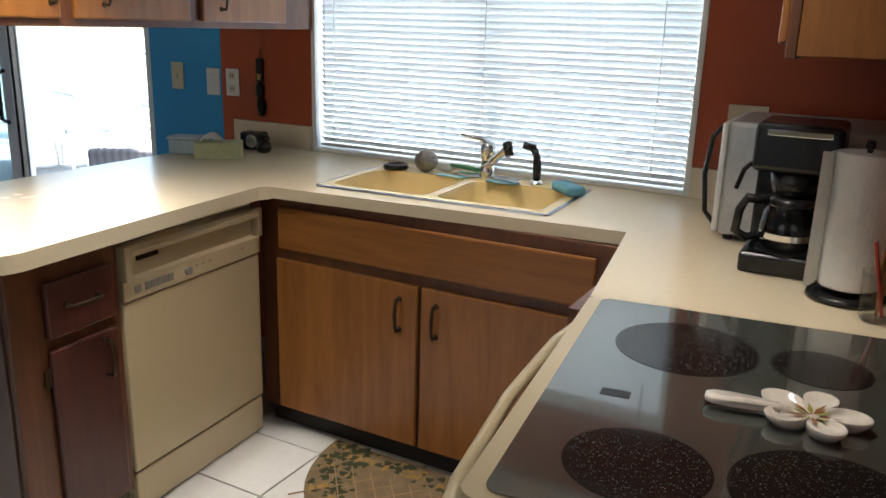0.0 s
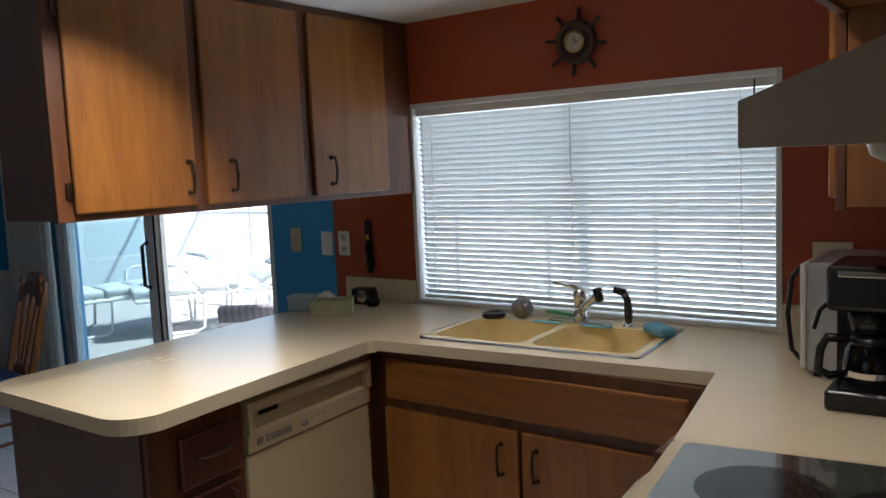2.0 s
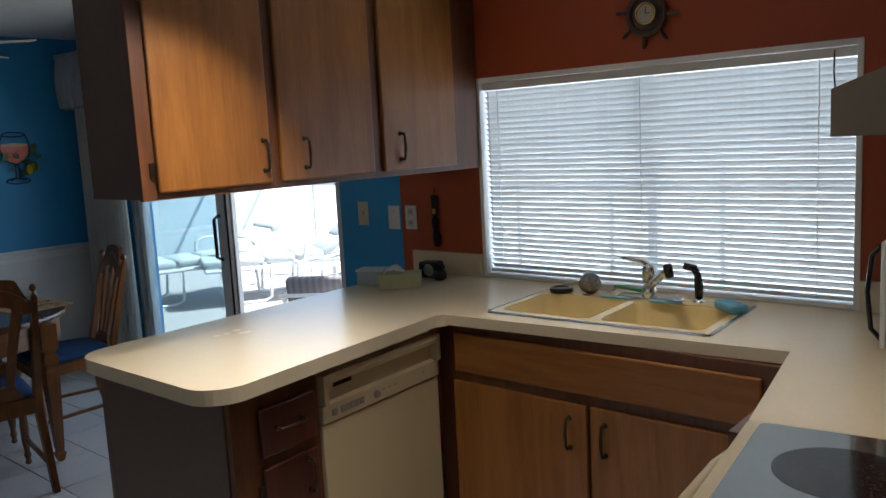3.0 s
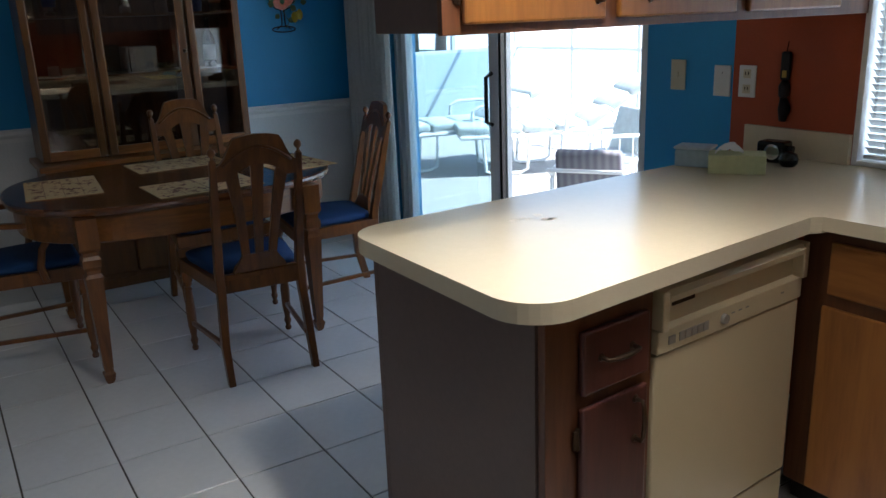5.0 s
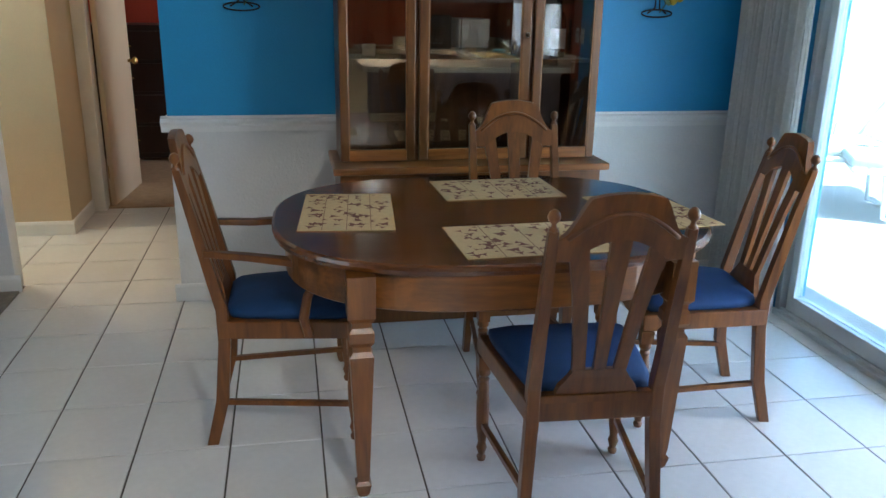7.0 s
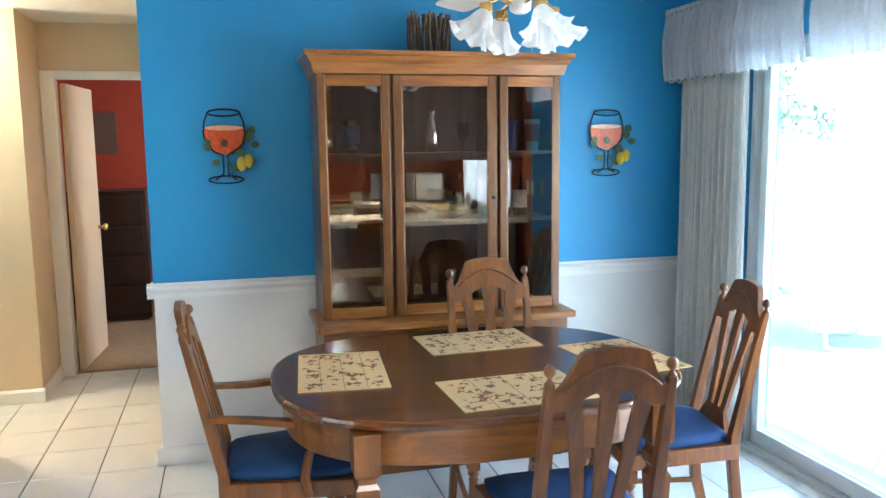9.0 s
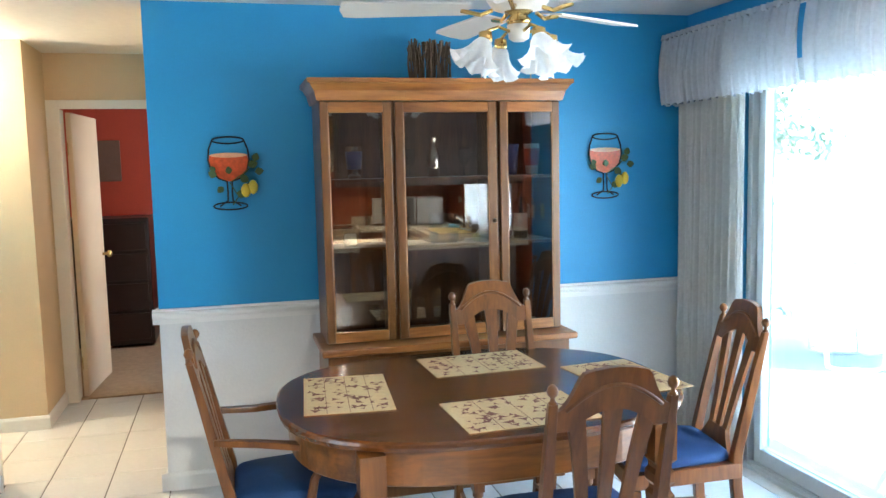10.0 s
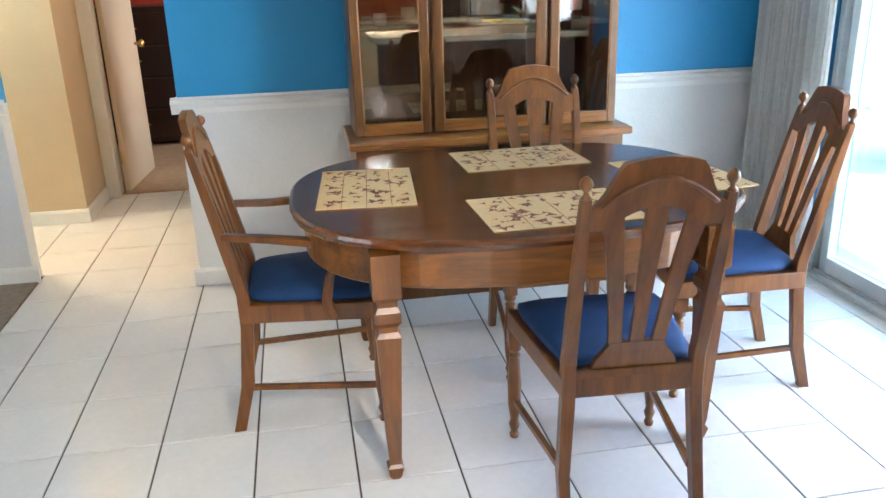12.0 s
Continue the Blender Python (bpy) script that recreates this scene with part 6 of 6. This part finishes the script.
def wall_art(y, z, s):
    w = thing("wine_glass_wall_art", "metal wine glass wall art with orange wine, green leaves and lemon", "wall art", (XH + 0.006, y, z), group="wine glass wall art")
    def loop(cy, cz, a, b, r=0.004, x=0.012):
        return tube(bmesh.new(), [(x, cy + a * math.cos(2 * math.pi * i / 24), cz + b * math.sin(2 * math.pi * i / 24)) for i in range(24)], r, 6, True)
    part("bowl_rim", loop(0, 0.155, 0.075 * s, 0.016), RIM, w)
    left = [(-0.075, 0.155), (-0.092, 0.11), (-0.097, 0.06), (-0.085, 0.01), (-0.05, -0.03), (-0.012, -0.045), (-0.01, -0.10), (-0.012, -0.14), (-0.05, -0.165)]
    for sg in (-1, 1):
        part("bowl_side", tube(bmesh.new(), [(0.012, sg * -a * s, b) for a, b in left], 0.004, 6), RIM, w)
    part("foot_ring", loop(0, -0.165, 0.08 * s, 0.018), RIM, w)
    pts = [(-0.093, 0.085), (-0.097, 0.06), (-0.085, 0.01), (-0.05, -0.03), (0.0, -0.045), (0.05, -0.03), (0.085, 0.01), (0.097, 0.06), (0.093, 0.085), (0.05, 0.075), (0.0, 0.073), (-0.05, 0.077)]
    part("wine", prism(bmesh.new(), [(a * s * 0.96, b) for a, b in pts], 0.006, lambda a, b, d: (0.006 + d, a, b)), WINE, w, "orange-red enamel wine")
    part("wine_top", prism(bmesh.new(), [(0.09 * s * math.cos(t * math.pi / 8), 0.083 + 0.012 * math.sin(t * math.pi / 8)) for t in range(16)], 0.004, lambda a, b, d: (0.011 + d, a, b)), mat("pale_orange_enamel", (0.75, 0.42, 0.25), 0.3), w)
    rr = random.Random(3)
    for k, (cy, cz, an, L) in enumerate(((0.09, 0.03, 0.3, 0.05), (0.12, 0.05, 1.2, 0.045), (-0.06, -0.02, 2.6, 0.045), (0.05, -0.02, -0.6, 0.05), (0.0, -0.01, 1.7, 0.04), (0.09, -0.05, -1.5, 0.045), (-0.03, -0.07, -2.4, 0.04), (0.03, -0.10, -0.3, 0.05), (-0.07, 0.0, 2.0, 0.035), (0.12, 0.0, 0.1, 0.045))):
        lp = [(cy + math.cos(an) * L * u - math.sin(an) * v * L * 0.42, cz + math.sin(an) * L * u + math.cos(an) * v * L * 0.42) for u, v in ((0, 0), (0.25, 0.8), (0.5, 1.0), (0.8, 0.6), (1, 0), (0.8, -0.6), (0.5, -1.0), (0.25, -0.8))]
        part("leaf", prism(bmesh.new(), lp, 0.003, lambda a, b, d: (0.018 + 0.0015 * k + d, a, b)), LEAF, w)
    for cy, cz in ((0.075, -0.09), (0.11, -0.075)):
        part("lemon", lathe(bmesh.new(), [(0.002, -0.035), (0.012, -0.030), (0.022, -0.015), (0.024, 0.0), (0.022, 0.015), (0.012, 0.030), (0.002, 0.035)], (0.03, cy, cz), 12, sx=0.5), LEMON, w, "yellow enamel lemon", smooth=True)
    part("vine", tube(bmesh.new(), ((0.02, 0.13, 0.06), (0.02, 0.08, 0.0), (0.02, 0.0, -0.05), (0.02, 0.04, -0.12), (0.02, 0.01, -0.16)), 0.003, 5), LEAF, w)
    return w


wall_art(-1.885, 1.572, 1.0)
wall_art(0.12, 1.565, 1.0)

# ceiling fan with glass shades
fan = thing("ceiling_fan", "white ceiling fan with brass fittings and ruffled glass shades", "ceiling fan", (-2.50, -0.90, -0.03))
part("canopy", lathe(bmesh.new(), ((0.02, 2.355), (0.055, 2.365), (0.07, 2.40), (0.07, ZD + 0.029)), n=24), M["white"], fan, smooth=True)
part("downrod", lathe(bmesh.new(), ((0.012, 2.27), (0.012, 2.36)), n=12), M["brass"], fan)
part("motor", lathe(bmesh.new(), ((0.05, 2.13), (0.09, 2.14), (0.11, 2.17), (0.11, 2.24), (0.08, 2.27), (0.02, 2.28)), n=32), M["white"], fan, smooth=True)
part("brass_band", lathe(bmesh.new(), ((0.035, 2.085), (0.045, 2.10), (0.03, 2.115), (0.05, 2.13)), n=24), M["brass"], fan, smooth=True)
part("switch_housing", lathe(bmesh.new(), ((0.02, 2.03), (0.035, 2.04), (0.04, 2.085)), n=24), M["white"], fan, smooth=True)
for k in range(5):
    a = math.radians(72 * k - 100)
    arm = tube(bmesh.new(), [(r * math.cos(a), r * math.sin(a), z) for r, z in ((0.09, 2.135), (0.13, 2.12), (0.20, 2.135))], 0.008, 6)
    b = part("blade_arm", arm, M["brass"], fan, "brass blade arm")
    bm = prism(bmesh.new(), ((0.17, -0.05), (0.56, -0.068), (0.60, -0.06), (0.61, 0), (0.60, 0.06), (0.56, 0.068), (0.17, 0.05)), 0.007, lambda p, q, d: (p, q, d + q * 0.18))
    bl_ = part("blade", bm, M["white"], fan, "white fan blade")
    bl_.matrix_basis = pose(0, 0, 2.137, 0, 0, math.degrees(a))
FR = translucent("frosted_ruffled_glass", (0.86, 0.89, 0.92), 0.45)
for k in range(4):
    a = math.radians(90 * k + 10)
    dx, dy = math.cos(a), math.sin(a)
    part("light_arm", tube(bmesh.new(), [(r * dx, r * dy, z) for r, z in ((0.03, 2.06), (0.08, 2.075), (0.12, 2.06), (0.13, 2.045))], 0.006, 6), M["brass"], fan, "brass lamp arm")
    part("lamp_holder", lathe(bmesh.new(), ((0.022, -0.01), (0.024, 0.0), (0.022, 0.025), (0.008, 0.03)), (0.13 * dx, 0.13 * dy, 2.03), 14), M["brass"], fan, "brass lamp holder", smooth=True)
    bm = bmesh.new()
    rings = []
    n = 40
    for r, z, wv in ((0.022, 0.0, 0), (0.034, -0.02, 0), (0.042, -0.045, 0.04), (0.052, -0.07, 0.12), (0.068, -0.092, 0.22), (0.078, -0.098, 0.26)):
        rings.append([bm.verts.new((r * (1 + wv * math.cos(8 * 2 * math.pi * i / n)) * math.cos(2 * math.pi * i / n), r * (1 + wv * math.cos(8 * 2 * math.pi * i / n)) * math.sin(2 * math.pi * i / n), z + wv * 0.05 * math.sin(8 * 2 * math.pi * i / n + 1))) for i in range(n)])
    for p, q in zip(rings, rings[1:]):
        for j in range(n):
            bm.faces.new((p[j], p[(j + 1) % n], q[(j + 1) % n], q[j]))
    so = part("shade", bm, FR, fan, "ruffled glass shade", smooth=True)
    so.matrix_basis = Matrix.Translation((0.13 * dx, 0.13 * dy, 2.03)) @ Matrix.Rotation(math.radians(28), 4, Vector((-dy, dx, 0)) * -1)
part("pull_chain", tube(bmesh.new(), ((0.03, 0.03, 2.03), (0.031, 0.03, 1.90)), 0.0015, 5), M["brass"], fan, "brass pull chain")


# curtain and valance
def cloth(name, x0, x1, y, z0, z1, amp, waves, m, n=160, rows=10, wob=0.5, seed=0, flare=0.0):
    bm = bmesh.new()
    rr = random.Random(seed)
    ph = [rr.uniform(0, 6.28) for _ in range(4)]
    grid = []
    for k in range(rows):
        t = k / (rows - 1)
        z = z1 + (z0 - z1) * t
        row = []
        for i in range(n):
            u = i / (n - 1)
            a = amp * (0.55 + 0.45 * t)
            yy = y + a * math.sin(u * waves * 6.283 + ph[0] + 0.6 * math.sin(u * 9 + ph[1])) + a * wob * math.sin(u * waves * 2.3 * 6.283 + ph[2] + t * 1.2) - flare * math.sin(t * math.pi) 
            zz = z + (0.006 * math.sin(u * waves * 6.283 * 1.0 + ph[3]) if k == rows - 1 else 0)
            row.append(bm.verts.new((x0 + (x1 - x0) * u, yy, zz)))
        grid.append(row)
    for a, b in zip(grid, grid[1:]):
        for i in range(n - 1):
            bm.faces.new((a[i], a[i + 1], b[i + 1], b[i]))
    return bm


cu = thing("curtain", "long off-white curtain gathered in folds beside the sliding door", "curtain")
part("cloth", cloth("c", -3.88, -3.275, 0.55, 0.02, 2.10, 0.028, 9, M["curtain"], seed=2), M["curtain"], cu, smooth=True)
va = thing("valance", "sheer grey-white ruffled valance above the sliding door", "valance")
part("ruffle", cloth("v", -3.93, -2.80, 0.475, 1.885, 2.24, 0.016, 17, M["sheer"], n=260, seed=5, flare=0.02), M["sheer"], va, smooth=True)
part("ruffle", cloth("v", -2.785, -1.10, 0.475, 1.885, 2.24, 0.016, 22, M["sheer"], n=300, seed=8, flare=0.02), M["sheer"], va, smooth=True)
part("header", cloth("v", -3.93, -1.10, 0.475, 2.24, 2.27, 0.014, 60, M["sheer"], n=500, rows=4, seed=9), M["sheer"], va, smooth=True)
bm = cloth("v", 0.475, 0.63, 0, 1.885, 2.255, 0.008, 3, M["sheer"], n=30, seed=7)
for v in bm.verts:
    v.co.x, v.co.y = -3.93 + v.co.y, v.co.x
part("side_return", bm, M["sheer"], va, smooth=True)
part("rod", bx(-3.92, -1.10, 0.49, 0.51, 2.235, 2.26, 0.003), M["white"], va)
part("rod_bracket", bx(-1.2, -1.18, 0.51, 0.634, 2.235, 2.26), M["white"], va)
sc_ = thing("smoke_detector", "round cream door chime on the hall wall", "chime", (-5.208, -3.56, 2.0))
part("body", lathe(bmesh.new(), ((0.055, 0), (0.06, 0.01), (0.055, 0.03), (0.03, 0.035)), n=24), M["ivory"], sc_, smooth=True).matrix_basis = pose(0, 0, 0, 0, 90, 0)

# ---- floor tiles ----
TS, TU = 0.309, 0.3525
fl = bpy.data.objects["floor"]
tile_mesh = None
halves = []
for i in range(-12, 14):
    for j in range(-13, 9):
        x0, y0 = -2.865 + TU * i, -1.625 + TS * (j - 1)
        if x0 + TU < -5.84 or x0 > 1.95 or y0 > YW or y0 + TS < (-5.2 if x0 + TU / 2 < -4.18 else -3.08):
            continue
        low = -5.2 if x0 + TU / 2 < -4.18 else -3.068
        ax0, ax1, ay0, ay1 = x0 + 0.003, x0 + TU - 0.003, y0 + 0.003, y0 + TS - 0.003
        ay1, ax1, ax0, ay0 = min(ay1, YW - 0.001), min(ax1, XR), max(ax0, -5.83), max(ay0, low)
        if ay1 - ay0 < 0.02 or ax1 - ax0 < 0.02:
            continue
        full = abs((ay1 - ay0) - (TS - 0.006)) < 1e-6 and abs((ax1 - ax0) - (TU - 0.006)) < 1e-6
        if full and tile_mesh is not None:
            o = new("tile", tile_mesh)
            o.parent = fl
        else:
            hx, hy = (ax1 - ax0) / 2, (ay1 - ay0) / 2
            bm = bmesh.new()
            t_ = [[bm.verts.new((sx * (hx - d), sy * (hy - d), z)) for sx, sy in ((-1, -1), (1, -1), (1, 1), (-1, 1))] for d, z in ((0, -0.005), (0, -0.0015), (0.0015, 0.0))]
            for a, b in zip(t_, t_[1:]):
                for k in range(4):
                    bm.faces.new((a[k], a[(k + 1) % 4], b[(k + 1) % 4], b[k]))
            bm.faces.new(t_[-1])
            o = part("tile", bm, M["tile"], fl)
            if full:
                tile_mesh = o.data
        o.location = ((ax0 + ax1) / 2, (ay0 + ay1) / 2, 0)
